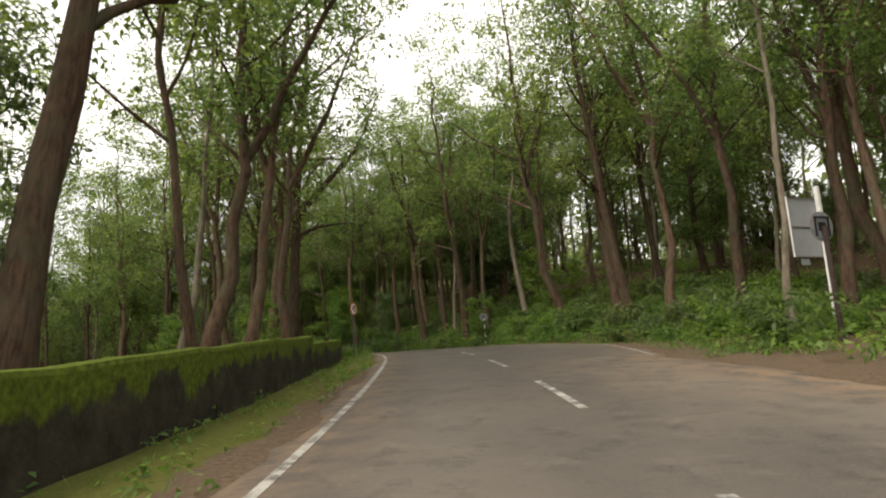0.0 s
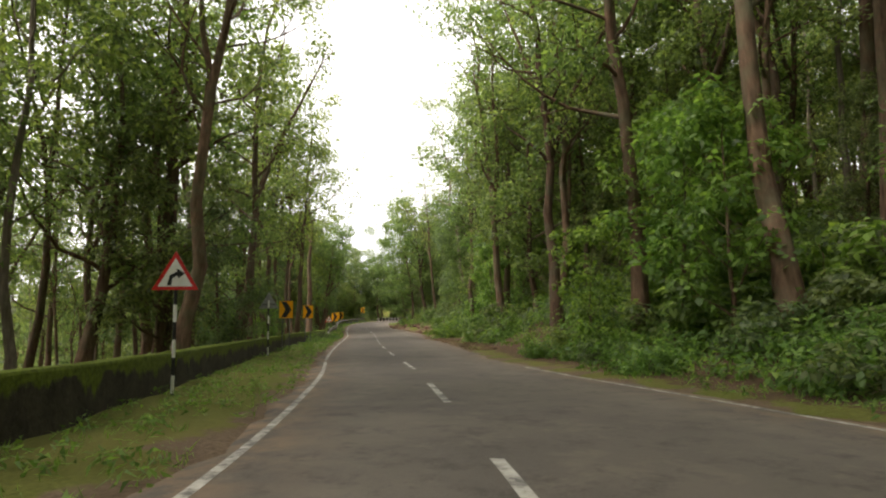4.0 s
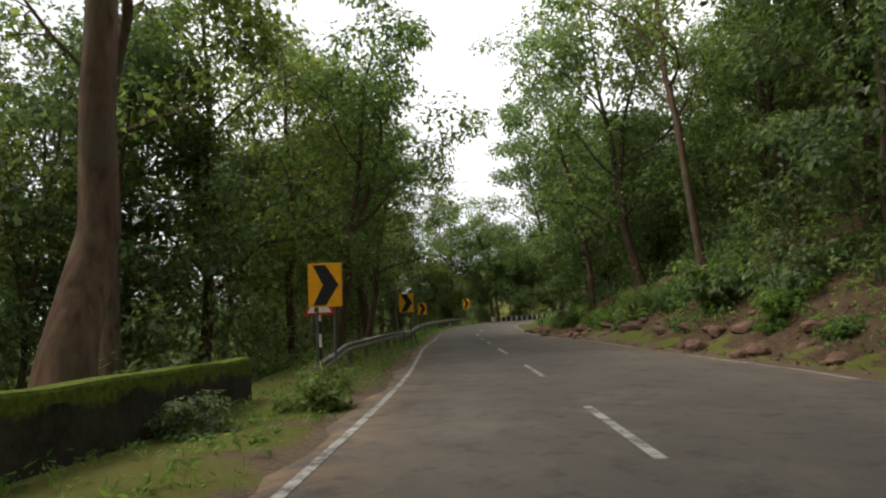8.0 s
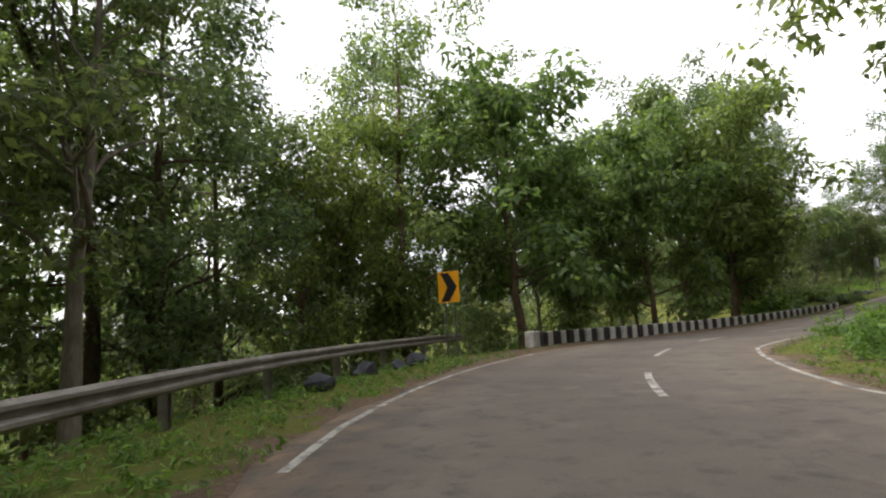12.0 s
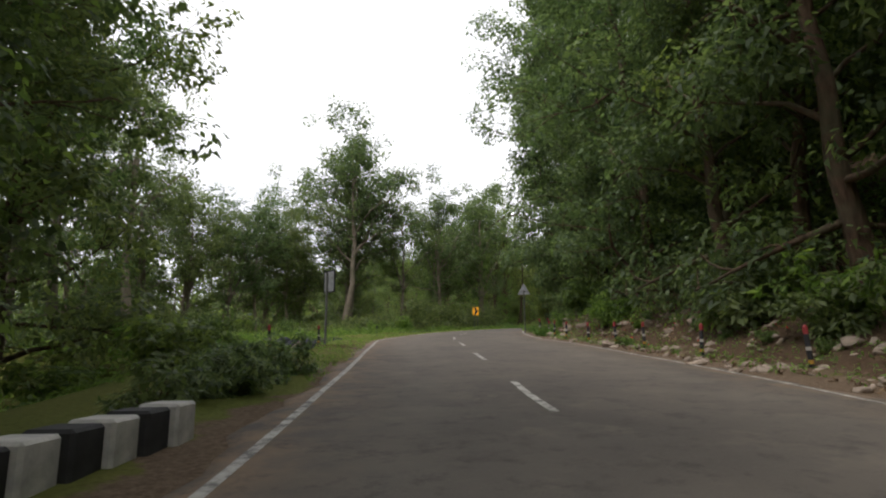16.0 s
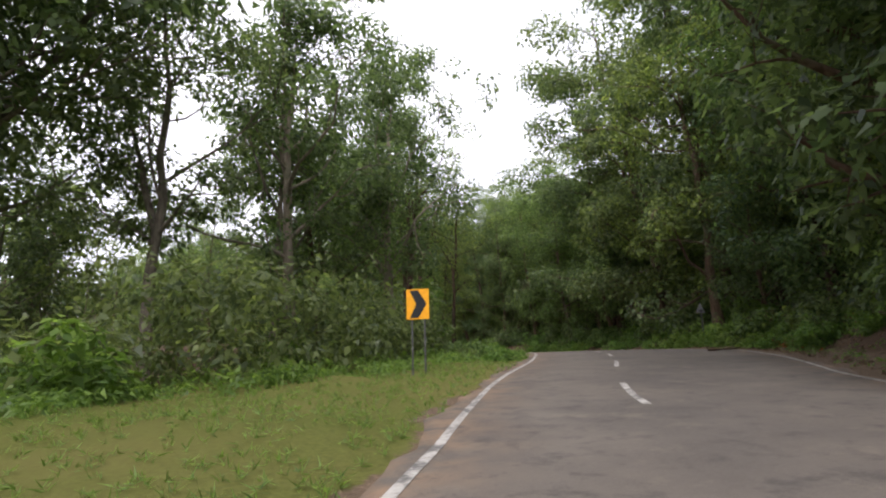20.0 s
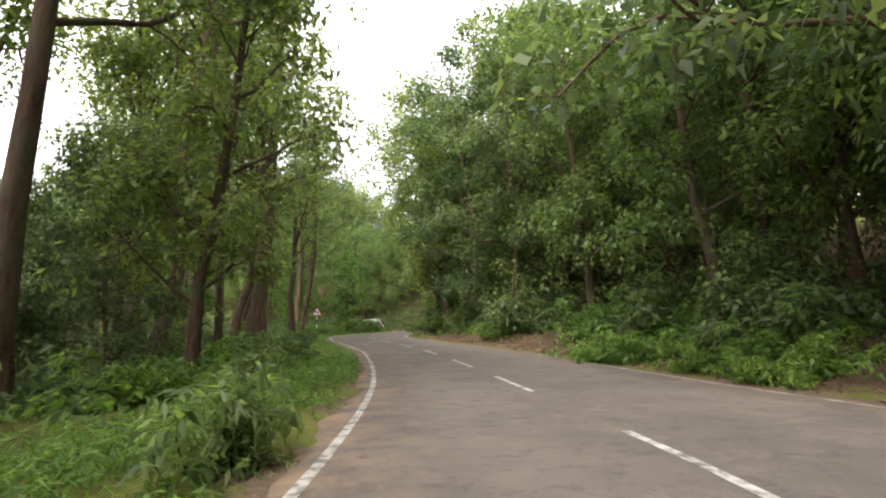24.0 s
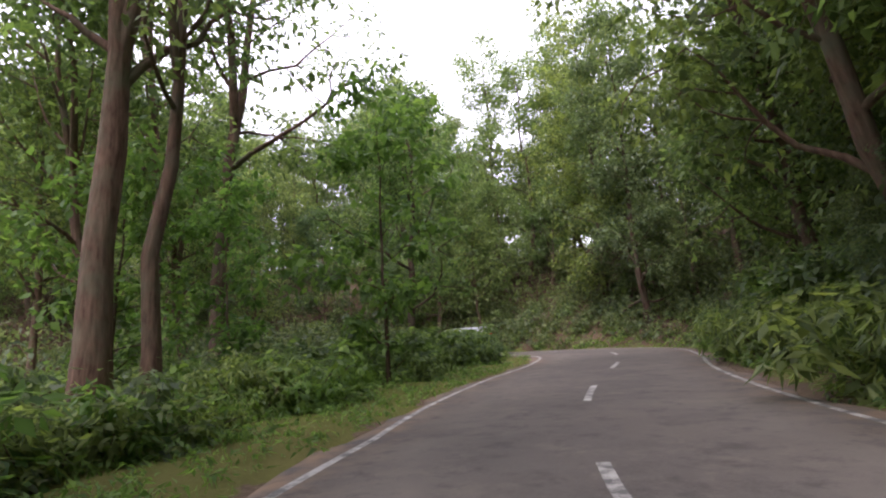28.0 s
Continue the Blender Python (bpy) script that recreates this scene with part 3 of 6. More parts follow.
kind_of_tree("stout", 24.0, 0.42, 0.30, 6.2, 15, 1.6, 26, 0.24, M_BARK, M_LEAF, variants=2, lean=0.05, fork=True)

TREE_LABEL = {
    "stout": "big old forest tree with a thick straight brown trunk",
    "tall": "tall forest tree with a straight brown trunk and high thin crown",
    "pale": "slender tall tree with pale grey bark and sparse crown",
    "broad": "leafy broad-crowned tree with spreading limbs beside the road",
    "dense": "dark green bushy tree with foliage down to the ground",
    "giant": "huge dark green tree draped with foliage down to the bank",
    "leafy": "high green leafy tree with foliage down its trunk",
    "oak": "spreading tree with rounded dark crown and pale forked trunk",
    "young": "young bright green tree with a thin stem in undergrowth",
    "teak": "broad tree with big drooping leaves behind the parapet",
    "snag": "gnarled brown tree with bare crooked limbs and few leaves",
    "bare": "bare leafless tree with pale forked branches above the woods",
}
TREE_NAME = {"stout": "thick_trunked_tree", "tall": "tall_tree", "pale": "slender_tree", "broad": "broadleaf_tree", "dense": "bushy_tree", "giant": "giant_tree", "leafy": "leafy_tree", "oak": "round_crowned_tree", "young": "sapling", "teak": "large_leaved_tree", "snag": "gnarled_tree", "bare": "bare_tree"}
TREE_GROUP = {"stout": "thick-trunked trees", "tall": "tall forest trees", "pale": "pale slender trees", "broad": "broad roadside trees", "dense": "dense bushy trees", "young": "young trees", "giant": "huge foliage-draped trees", "leafy": "high leafy trees", "oak": "round-crowned trees", "teak": "large-leaved trees", "snag": "gnarled trees", "bare": "bare trees"}
tree_rng = np.random.RandomState(11)
planted = []


def tree(key, s, d, size=1.0, turn=None, lean=(0, 0), variant=None, thick=1.0):
    """lean: degrees by which it leans back along the road and to the road's right."""
    x, y, z = spot(s, d)
    trunk, crown = KINDS[key][tree_rng.randint(len(KINDS[key])) if variant is None else variant]
    turn = tree_rng.uniform(0, 360) if turn is None else turn
    ob = thing(TREE_NAME[key], TREE_LABEL[key], "tree", TREE_GROUP[key], m=pose(x, y, z - 0.1, 0, 0, heading(s)) @ pose(0, 0, 0, lean[0], lean[1], 0) @ pose(0, 0, 0, 0, 0, turn))
    k = Matrix.Diagonal((size * thick, size * thick, size, 1))
    part("trunk", trunk, ob, m=k)
    if crown:
        part("crown", crown, ob, m=Matrix.Diagonal((size, size, size, 1)))
    planted.append((x, y))
    return ob


# ---------------------------------------------------------------- ground and road
def spread(lo, hi, step, far):
    mid = list(np.arange(lo, hi + 0.01, step))
    out, k = [], step
    while k < far:
        k *= 1.45
        out.append(k)
    tail = np.cumsum(out)
    return np.array([lo - v for v in tail[::-1]] + mid + [hi + v for v in tail])


gx = spread(float(ref[:, 0].min()) - 45, float(ref[:, 0].max()) + 45, 1.5, 700)
gy = spread(float(ref[:, 1].min()) - 30, float(ref[:, 1].max()) + 45, 1.5, 700)
GX, GY = np.meshgrid(gx, gy, indexing="ij")
GZ = ground(GX, GY)
GS, GD = (q.reshape(GX.shape) for q in nearest(np.stack([GX.ravel(), GY.ravel()], 1)))
out_l, out_r = np.maximum(left_edge(GS) - GD, 0), np.maximum(GD - right_edge(GS), 0)
dirt_width = np.where(GD > 0, table((0, 9), (18, 5), (26, 0.7), (90, 0.6), (104, 1.6), (120, 1.0), (150, 1.1), (170, 0.8), (190, 0.8), (205, 2), (210, 1.8), (268, 1.8), (290, 2.2), (318, 1.2), (330, 0.6), (352, 0.6), (370, 0.8), (460, 1))(GS), table((0, 0.7), (165, 0.9), (179, 0.9), (185, 2.6), (196, 3.5), (212, 1.5), (225, 0.6), (320, 0.5), (333, 0.9), (350, 0.4), (460, 0.4))(GS))
off = np.maximum(out_l, out_r)
dirt = np.clip(1.15 - 0.75 * off / dirt_width, 0, 1)
litter = np.where(GD > 0, np.clip((off - 0.4) / 1.4, 0, 1) * np.clip(1.6 - off / 14, 0.9, 1) * table((0, 0.75), (80, 0.75), (95, 0.6), (150, 0.6), (230, 0.7), (300, 0.6), (330, 0.75), (460, 0.6))(GS), np.clip((off - 6) / 5, 0, 1) * table((0, 0.75), (222, 0.75), (232, 0.3), (268, 0.3), (280, 0.75), (460, 0.75))(GS))
litter = litter * np.clip(1.7 - off / 36, 0.35, 1)
nx, ny = GX.shape
ii, jj = np.meshgrid(np.arange(nx - 1), np.arange(ny - 1), indexing="ij")
gf = np.stack([ii * ny + jj, (ii + 1) * ny + jj, (ii + 1) * ny + jj + 1, ii * ny + jj + 1], -1).reshape(-1, 4)
gm = quick_mesh("ground", np.stack([GX, GY, GZ], -1).reshape(-1, 3), gf, M_GROUND, True)
for key, values in (("dirt", dirt), ("litter", litter)):
    gm.attributes.new(key, "FLOAT", "POINT").data.foreach_set("value", values.astype(np.float32).ravel())
tagged(new("ground", gm), "earth, grass and leaf litter of a wooded hillside", "ground", kind="structure")


def ribbon(s_list, d_of, up=0.0):
    """Rows of corners across the road; d_of(s) gives the offsets from left to right, with their lift."""
    rows = []
    for s in s_list:
        k = int(min(max(round(np.interp(s, ref_s, np.arange(len(ref_s)))), 0), len(ref_s) - 1))
        x, y, z = (np.interp(s, ref_s, ref[:, q]) for q in range(3))
        t = np.array([np.interp(s, ref_s, ref_t[:, q]) for q in range(2)])
        t /= np.hypot(*t)
        rows.append([(x + d * t[1], y - d * t[0], z + h + up) for d, h in d_of(s)])
    w = len(rows[0])
    v = [c for r in rows for c in r]
    f = [(i * w + k, i * w + k + 1, (i + 1) * w + k + 1, (i + 1) * w + k) for i in range(len(rows) - 1) for k in range(w - 1)]
    return v, f


def ragged(s, seed):
    return 0.10 * math.sin(s * 0.9 + seed) + 0.07 * math.sin(s * 2.3 + 2 * seed) + 0.05 * math.sin(s * 5.1 + seed * 3)


road_s = np.arange(S_MIN + 1, S_MAX - 1, 0.5)


def across(s):
    a, c = float(left_edge(s)) - 0.35 + ragged(s, 1.0), float(right_edge(s)) + 0.35 + ragged(s, 4.0)
    inner = [(a + (c - a) * u, 0.03 * (1 - (2 * u - 1) ** 2)) for u in (0.02, 0.1, 0.2, 0.35, 0.5, 0.65, 0.8, 0.9, 0.98)]
    return [(a - 0.06, -0.16)] + [(a, -0.02)] + inner + [(c, -0.02), (c + 0.06, -0.16)]


rv, rf = ribbon(road_s, across)
dust_row = [1, 1, 0.95, 0.35, 0.05, 0, 0, 0, 0.05, 0.3, 0.9, 1, 1]
spill = np.exp(-((road_s - 12.0) / 4.5) ** 2)[:, None] * np.array([0, 0, 0, 0, 0, 0, 0.15, 0.5, 0.95, 1.2, 1.2, 1.2, 1.2])[None, :]
rm = mesh_of("road", rv, rf, M_ROAD, True, {"edge_dust": np.clip(np.tile(dust_row, (len(road_s), 1)) + spill, 0, 1.6).ravel(), "wheel_track": np.tile([0, 0, 0, 0.2, 0.9, 0.3, 0.25, 0.4, 0.9, 0.3, 0, 0, 0], len(road_s))})
road = tagged(new("road", rm), "worn grey asphalt road with faded white lines", "road", kind="structure")


def crown_lift(s, d):
    a, c = float(left_edge(s)) - 0.35, float(right_edge(s)) + 0.35
    u = (d - a) / (c - a)
    return 0.03 * (1 - (2 * u - 1) ** 2) + 0.006


def stripe(name, s0, s1, d_at, width, step=0.5):
    ss = np.arange(s0, s1 + 1e-6, step)
    v, f = ribbon(ss, lambda s: [(d, crown_lift(s, d)) for d in (d_at(s) - width / 2, d_at(s) + width / 2)])
    return part(name, mesh_of(name, v, f, M_PAINT), road)


line_rng = np.random.RandomState(5)
for name, edge in (("edge_line_left", lambda s: float(left_edge(s))), ("edge_line_right", lambda s: float(right_edge(s)))):
    if name.endswith("right"):
        for s0, s1 in ((16, 73), (124, 131), (135, 165), (167, 196), (198, 290), (292, 331), (345, S_MAX - 3)):
            stripe("edge_line", s0, s1, edge, 0.11)
    else:
        for s0, s1 in ((S_MIN + 2, 78), (79, 166), (170, 184), (200, 292), (293, 344), (346, S_MAX - 3)):
            stripe("edge_line", s0, s1, edge, 0.12)
dash_at = table((-3, 2.3), (0, 23.3), (2, 37.3), (4, 53), (5, 60), (11, 104.3), (15, 136), (26, 222.1), (27, 230.5), (33, 279.7), (38, 315), (39, 322.8), (40, 328.6), (41, 334.2), (42, 339.4), (43, 345), (44, 351), (45, 357.5), (47, 372), (50, 395), (55, 432))
for k in range(-3, 55):
    s0, half = float(dash_at(k)), 1.65 if k < 40 else 1.35
    stripe("lane_dash", s0 - half, s0 + half, lambda s: float(middle(s)), 0.13, half / 3)

# ---------------------------------------------------------------- walls beside the road
def swept(name, s0, s1, d_at, profile, mat, parent, step=1.0, top_moss=None, base_of=None, label=""):
    """A profile (offset, height) carried along the road's side, closed at both ends."""
    ss = np.linspace(s0, s1, max(2, int((s1 - s0) / step) + 1))
    rows, moss = [], []
    for s in ss:
        x, y, z = spot(s, d_at(s))
        z = base_of(s) if base_of else z
        h = radians(heading(s))
        nx_, ny_ = math.cos(h), math.sin(h)
        jit = 0.012 * math.sin(s * 3.1) + 0.01 * math.sin(s * 7.7)
        rows.append([(x + nx_ * (o + jit), y + ny_ * (o + jit), z + q + (jit if q > 0.3 else 0)) for o, q in profile])
        moss += [top_moss(q, o) if top_moss else 0 for o, q in profile]
    w = len(profile)
    v = [c for r in rows for c in r]
    f = [(i * w + k, i * w + (k + 1) % w, (i + 1) * w + (k + 1) % w, (i + 1) * w + k) for i in range(len(ss) - 1) for k in range(w)]
    f += [tuple(range(w))[::-1], tuple((len(ss) - 1) * w + k for k in range(w))]
    return part(name, mesh_of(name, v, f, mat, False, {"moss": moss}), parent, label=label)


WALL_PROFILE = [(0.21, -0.5), (0.205, 0.25), (0.2, 0.5), (0.2, 0.72), (0.2, 0.84), (0.18, 0.885), (0.0, 0.90), (-0.18, 0.885), (-0.2, 0.84), (-0.2, 0.5), (-0.21, -0.5)]
wall_d = table((-30, -4.2), (0, -3.9), (10, -3.8), (24, -3.6), (30, -4.0), (42, -4.4), (60, -4.9), (74, -5.4), (90, -4.9), (104, -4.9), (118, -4.4), (126, -4.3))
for a, c, tall in ((-28, 16.6, 1.27), (17.0, 26.0, 1.05), (26.3, 47, 1.0), (47.3, 70, 0.95), (70.3, 92, 0.95), (92.3, 106.5, 1.0), (106.8, 124, 1.0)):
    w = thing("parapet_wall", "low moss-topped masonry wall, stained dark, along the road", "wall", "mossy parapet walls")
    swept("masonry", a, c, wall_d, [(o, q * tall) for o, q in WALL_PROFILE], M_WALL, w, 1.0, lambda q, o: 0.98 if q > 0.8 * tall else (0.55 if q > 0.68 * tall else 0.37 if q > 0.4 else 0.24 if q > 0.2 else 0.05), lambda s: road_z(s) - 0.05)

# zebra-painted parapet round the bend
par_d = table((188, -4.6), (196, -4.3), (208, -3.85), (214, -3.5), (217, -3.2), (219.6, -2.75))
par_low = table((188, -0.12), (200, -0.16), (212, -0.28), (220, -0.36))
zebra = thing("zebra_parapet", "low concrete parapet with black and white painted bands", "wall", "", "")
band_len = 0.46
bm = box(0.42, band_len - 0.012, 0.86, (0, 0, 0.33), 0.03)
me_w = bpy.data.meshes.new("band")
bm.to_mesh(me_w)
bm.free()
me_k = me_w.copy()
me_w.materials.append(M_LIMEWASH)
me_k.materials.append(M_TAR)
s, k = 189.3, 1
while s < 219.4:
    x, y, z = spot(s, float(par_d(s)))
    part("white_band" if k % 2 == 0 else "black_band", me_w if k % 2 == 0 else me_k, zebra, m=pose(x, y, road_z(s) - 0.02 + float(par_low(s)), 0, 0, heading(s)))
    s += band_len * 1.0 / (1 + 0.03)
    k += 1
x, y, z = spot(188.7, float(par_d(188.7)))
part("end_block", box(0.46, 0.62, 0.9, (0, 0, 0.23), 0.04), zebra, M_LIMEWASH, "whitewashed end block", pose(x, y, road_z(188.7), 0, 0, heading(188.7)))

# the crash barrier: a W-shaped beam on steel posts
rail_d = table((127, -4.4), (131, -3.9), (140, -3.4), (150, -3.3), (160, -3.5), (170, -4.6), (178, -5.6), (186, -7.0))


def barrier(s0, s1, d_of, ramp_in):
    g = thing("crash_barrier", "galvanised W-beam crash barrier on steel posts", "crash barrier", "crash barriers")
    prof = [(0.0, -0.155), (0.035, -0.15), (0.085, -0.105), (0.085, -0.06), (0.02, -0.02), (0.02, 0.02), (0.085, 0.06), (0.085, 0.105), (0.035, 0.15), (0.0, 0.155), (-0.006, 0.15), (0.075, 0.10), (0.075, 0.065), (0.008, 0.02), (0.008, -0.02), (0.075, -0.065), (0.075, -0.10), (-0.006, -0.15)]
    def rise(s):
        return road_z(s) + (0.05 + 0.57 * min(1.0, (s - s0) / 4.0) if ramp_in else 0.62)
    swept("beam", s0, s1, d_of, prof, M_STEEL, g, 0.7, None, rise)
    post = None
    s = s0 + 2.5
    while s < s1:
        x, y, z = spot(s, float(d_of(s)) - 0.14)
        top = rise(s) + 0.17
        if post is None:
            bm = box(0.15, 0.012, 1.5, (0, -0.05, -0.75), 0)
            for at, sz in (((0, 0.05, -0.75), (0.15, 0.012, 1.5)), ((-0.07, 0, -0.75), (0.012, 0.1, 1.5))):
                q = bmesh.ops.create_cube(bm, size=1.0)["verts"]
                bmesh.ops.scale(bm, vec=sz, verts=q)
                bmesh.ops.translate(bm, vec=at, verts=q)
            post = bpy.data.meshes.new("post")
            bm.to_mesh(post)
            bm.free()
            post.materials.append(M_STEEL)
        part("post", post, g, m=pose(x, y, top, 0, 0, heading(s)))
        s += 3.0
    return g


barrier(128.0, 187.0, rail_d, True)
barrier(391.0, 404.0, table((390, -3.6), (405, -3.4)), False)


# ---------------------------------------------------------------- signs
def chevron_sign(s, d, centre=2.3, face=0.0, w=0.76, h=0.98):
    x, y, z = spot(s, d)
    ob = thing("chevron_sign", "yellow sign board with a black chevron on two posts", "road sign", "chevron signs", m=pose(x, y, z, 0, 0, heading(s) + face))
    up = road_z(s) - z + centre
    for at in (-0.2, 0.2):
        part("post", rod(0.03, 0.03, -0.3, up + h / 2 - 0.05, 8, (at, 0.045)), ob, M_POST)
    part("board", box(w, 0.012, h, (0, 0, up), 0.004), ob, M_YELLOW)
    a, c, t = w * 0.40, h * 0.46, w * 0.42
    out = [(-a + 0.03, c), (-a + t, c), (a, 0), (-a + t, -c), (-a + 0.03, -c), (a - t - 0.03, 0)]
    part("chevron", slab([(q[0], q[1] + up) for q in out], 0.004, (0, -0.0105, 0)), ob, M_BLACK)
    return ob


def tri_outline(r, up):
    return [(0, up + r), (-r * 0.866, up - r / 2), (r * 0.866, up - r / 2)]


def triangle_sign(s, d, centre=2.2, r=0.5, face=0.0, bend=1, away=False, banded=True):
    x, y, z = spot(s, d)
    lab = "back of a grey triangular warning sign on a post" if away else "red-bordered triangular warning sign with a bent black arrow"
    ob = thing("warning_sign", lab, "road sign", "warning signs", m=pose(x, y, z, 0, 0, heading(s) + face + (180 if away else 0)))
    up = road_z(s) - z + centre
    k = 0
    edge = -0.3
    while edge < up - 0.1:
        nxt = min(edge + 0.35, up + r * 0.4)
        part("post_band", rod(0.035, 0.035, edge, nxt - 0.002, 8, (0, 0.05)), ob, (M_WHITE if k % 2 else M_BLACK) if banded else M_POST)
        edge, k = nxt, k + 1
    part("back_plate", slab(tri_outline(r, up), 0.01, (0, 0.004, 0)), ob, M_STEEL_BACK)
    if away:
        part("bracket", box(r * 1.1, 0.03, 0.05, (0, 0.028, up - 0.12 * r), 0.004), ob, M_POST)
    part("border", slab(tri_outline(r, up), 0.004), ob, M_RED)
    part("face", slab(tri_outline(r * 0.74, up), 0.003, (0, -0.0035, 0)), ob, M_WHITE)
    e, q = bend * r, up
    arrow = [(-0.30 * e, q - 0.32 * r), (-0.14 * e, q - 0.32 * r), (-0.11 * e, q - 0.06 * r), (0.06 * e, q + 0.06 * r), (0.12 * e, q - 0.06 * r), (0.36 * e, q + 0.14 * r), (0.05 * e, q + 0.32 * r), (0.05 * e, q + 0.20 * r), (-0.20 * e, q + 0.08 * r)]
    part("arrow", slab(arrow, 0.003, (0, -0.007, 0)), ob, M_BLACK)
    return ob


def disc_outline(r, up, n=28):
    return [(r * math.sin(2 * math.pi * k / n), up + r * math.cos(2 * math.pi * k / n)) for k in range(n)]


def round_sign(s, d, centre=2.4, r=0.32, away=False, face=0.0, banded=True):
    x, y, z = spot(s, d)
    lab = ("back of a grey round sign on a banded post" if banded else "back of a grey round sign on a dark brown post") if away else "round red-ringed sign forbidding a U-turn, on a post"
    ob = thing("prohibition_sign", lab, "road sign", "round signs", m=pose(x, y, z, 0, 0, heading(s) + face + (180 if away else 0)))
    up = road_z(s) - z + centre
    thin = 0.032 if banded else 0.07
    edge, k = -0.3, 0
    while edge < up - 0.05:
        nxt = min(edge + 0.35, up)
        part("post_band", rod(thin, thin, edge, nxt - 0.002, 8, (0, 0.02 + thin)), ob, M_POST if not away else M_POST_BROWN if not banded else (M_WHITE if k % 2 else M_BLACK))
        edge, k = nxt, k + 1
    if away:
        part("bracket", box(0.26, 0.02, 0.24, (0, 0.03, up), 0.004), ob, M_BLACK)
        if not banded:
            for at, sx, sz in ((-0.24, 0.05, 0.56), (0.24, 0.05, 0.56), (0, 0.5, 0.05)):
                part("bracket_bar", box(sx, 0.03, sz, (at, 0.035, up + (0.26 if at == 0 else 0)), 0.004), ob, M_BLACK)
    part("back_plate", slab(disc_outline(r, up), 0.01, (0, 0.004, 0)), ob, M_STEEL_BACK)
    part("ring", slab(disc_outline(r, up), 0.004), ob, M_RED)
    part("face", slab(disc_outline(r * 0.8, up), 0.003, (0, -0.0035, 0)), ob, M_WHITE)
    if not away:
        arc = [(r * (0.05 + 0.50 * math.cos(a)), up + r * (-0.05 + 0.50 * math.sin(a))) for a in np.linspace(-1.75, 0.55, 11)]
        arc += [(r * (0.05 + 0.29 * math.cos(a)), up + r * (-0.05 + 0.29 * math.sin(a))) for a in np.linspace(0.55, -1.75, 11)]
        part("curved_arrow", slab(arc, 0.003, (0, -0.007, 0)), ob, M_BLACK)
        part("arrow_head", slab([(r * a, up + r * o) for a, o in ((0.56, 0.26), (0.10, 0.18), (0.14, 0.56))], 0.003, (0, -0.007, 0)), ob, M_BLACK)
        part("short_arrow", slab([(r * a, up + r * o) for a, o in ((-0.36, -0.12), (-0.16, -0.20), (-0.06, 0.16), (0.06, 0.12), (-0.02, 0.52), (-0.36, 0.28), (-0.24, 0.24))], 0.003, (0, -0.007, 0)), ob, M_BLACK)
        c, q = math.cos(radians(35)), math.sin(radians(35))
        bar = [(c * a - q * o, up + q * a + c * o) for a, o in ((-0.82 * r, -0.06 * r), (0.82 * r, -0.06 * r), (0.82 * r, 0.06 * r), (-0.82 * r, 0.06 * r))]
        part("slash", slab(bar, 0.003, (0, -0.0105, 0)), ob, M_RED)
    return ob


def guard_post(s, d, size=1.0):
    x, y, z = spot(s, d)
    ob = thing("guard_post", "short black and yellow roadside post with a red top", "bollard", "guard posts", m=pose(x, y, z, 2 * math.sin(s), 3 * math.cos(s * 2), heading(s)))
    edge = -0.2
    for top, mat in ((0.16, M_BLACK), (0.25, M_POST_YELLOW), (0.45, M_BLACK), (0.53, M_LIMEWASH), (0.80, M_BLACK), (0.95, M_POST_RED)):
        part("band", rod(0.058 * size, 0.058 * size, edge * size, (top - 0.003) * size, 10), ob, mat)
        edge = top
    part("cap", rod(0.054 * size, 0.02 * size, 0.95 * size, 1.0 * size, 10), ob, M_POST_RED)
    return ob


for s, d, c in ((90.0, -4.4, 2.3), (101.6, -4.0, 2.45), (125.8, -3.1, 2.3), (142.9, -2.5, 2.3), (162.0, -2.9, 2.35)):
    chevron_sign(s, d, c)
chevron_sign(277.3, -3.56, 2.08, 0.0, 0.72, 0.92)
chevron_sign(184.75, -5.75, 2.6, 0.0, 0.92, 1.2)
round_sign(29.1, -2.9, 2.4, face=56)
round_sign(44.7, 9.7, 2.4, 0.33, True)
triangle_sign(68.2, -4.5, 2.35, 0.52)
triangle_sign(83.0, -4.5, 2.4, 0.5, 0, 1, True)
triangle_sign(128.6, -3.9, 1.95, 0.52)
triangle_sign(255.5, 6.6, 3.1, 0.55, 0, 1, True, False)
triangle_sign(299.0, 10.3, 2.5, 0.45, 22, 1, True, False)
triangle_sign(359.4, -3.65, 2.1, 0.5, 0, -1)

# a notice board seen from behind, on its post
x, y, z = spot(16.2, 11.5)
notice = thing("notice_board", "back of a pale grey metal notice board on a white post", "road sign", m=pose(x, y, z, 0, 0, heading(16) + 22))
part("post", box(0.13, 0.12, 4.9, (0.68, -0.09, 2.15), 0.008), notice, M_WHITE)
part("board", box(1.5, 0.02, 1.85, (0, 0.02, 3.3), 0.006), notice, M_BOARD)
for q in (2.39, 3.3, 4.21):
    part("stiffener", box(1.46, 0.03, 0.04, (0, -0.006, q), 0.004), notice, M_STEEL)
for at in (-0.74, 0.74):
    part("edge_strip", box(0.04, 0.034, 1.85, (at, -0.008, 3.3), 0.004), notice, M_WHITE)
part("small_plate", box(0.42, 0.015, 0.2, (-0.2, 0.03, 2.24), 0.004), notice, M_BOARD)

round_sign(14.62, 10.72, 3.27, 0.42, True, 15, False)

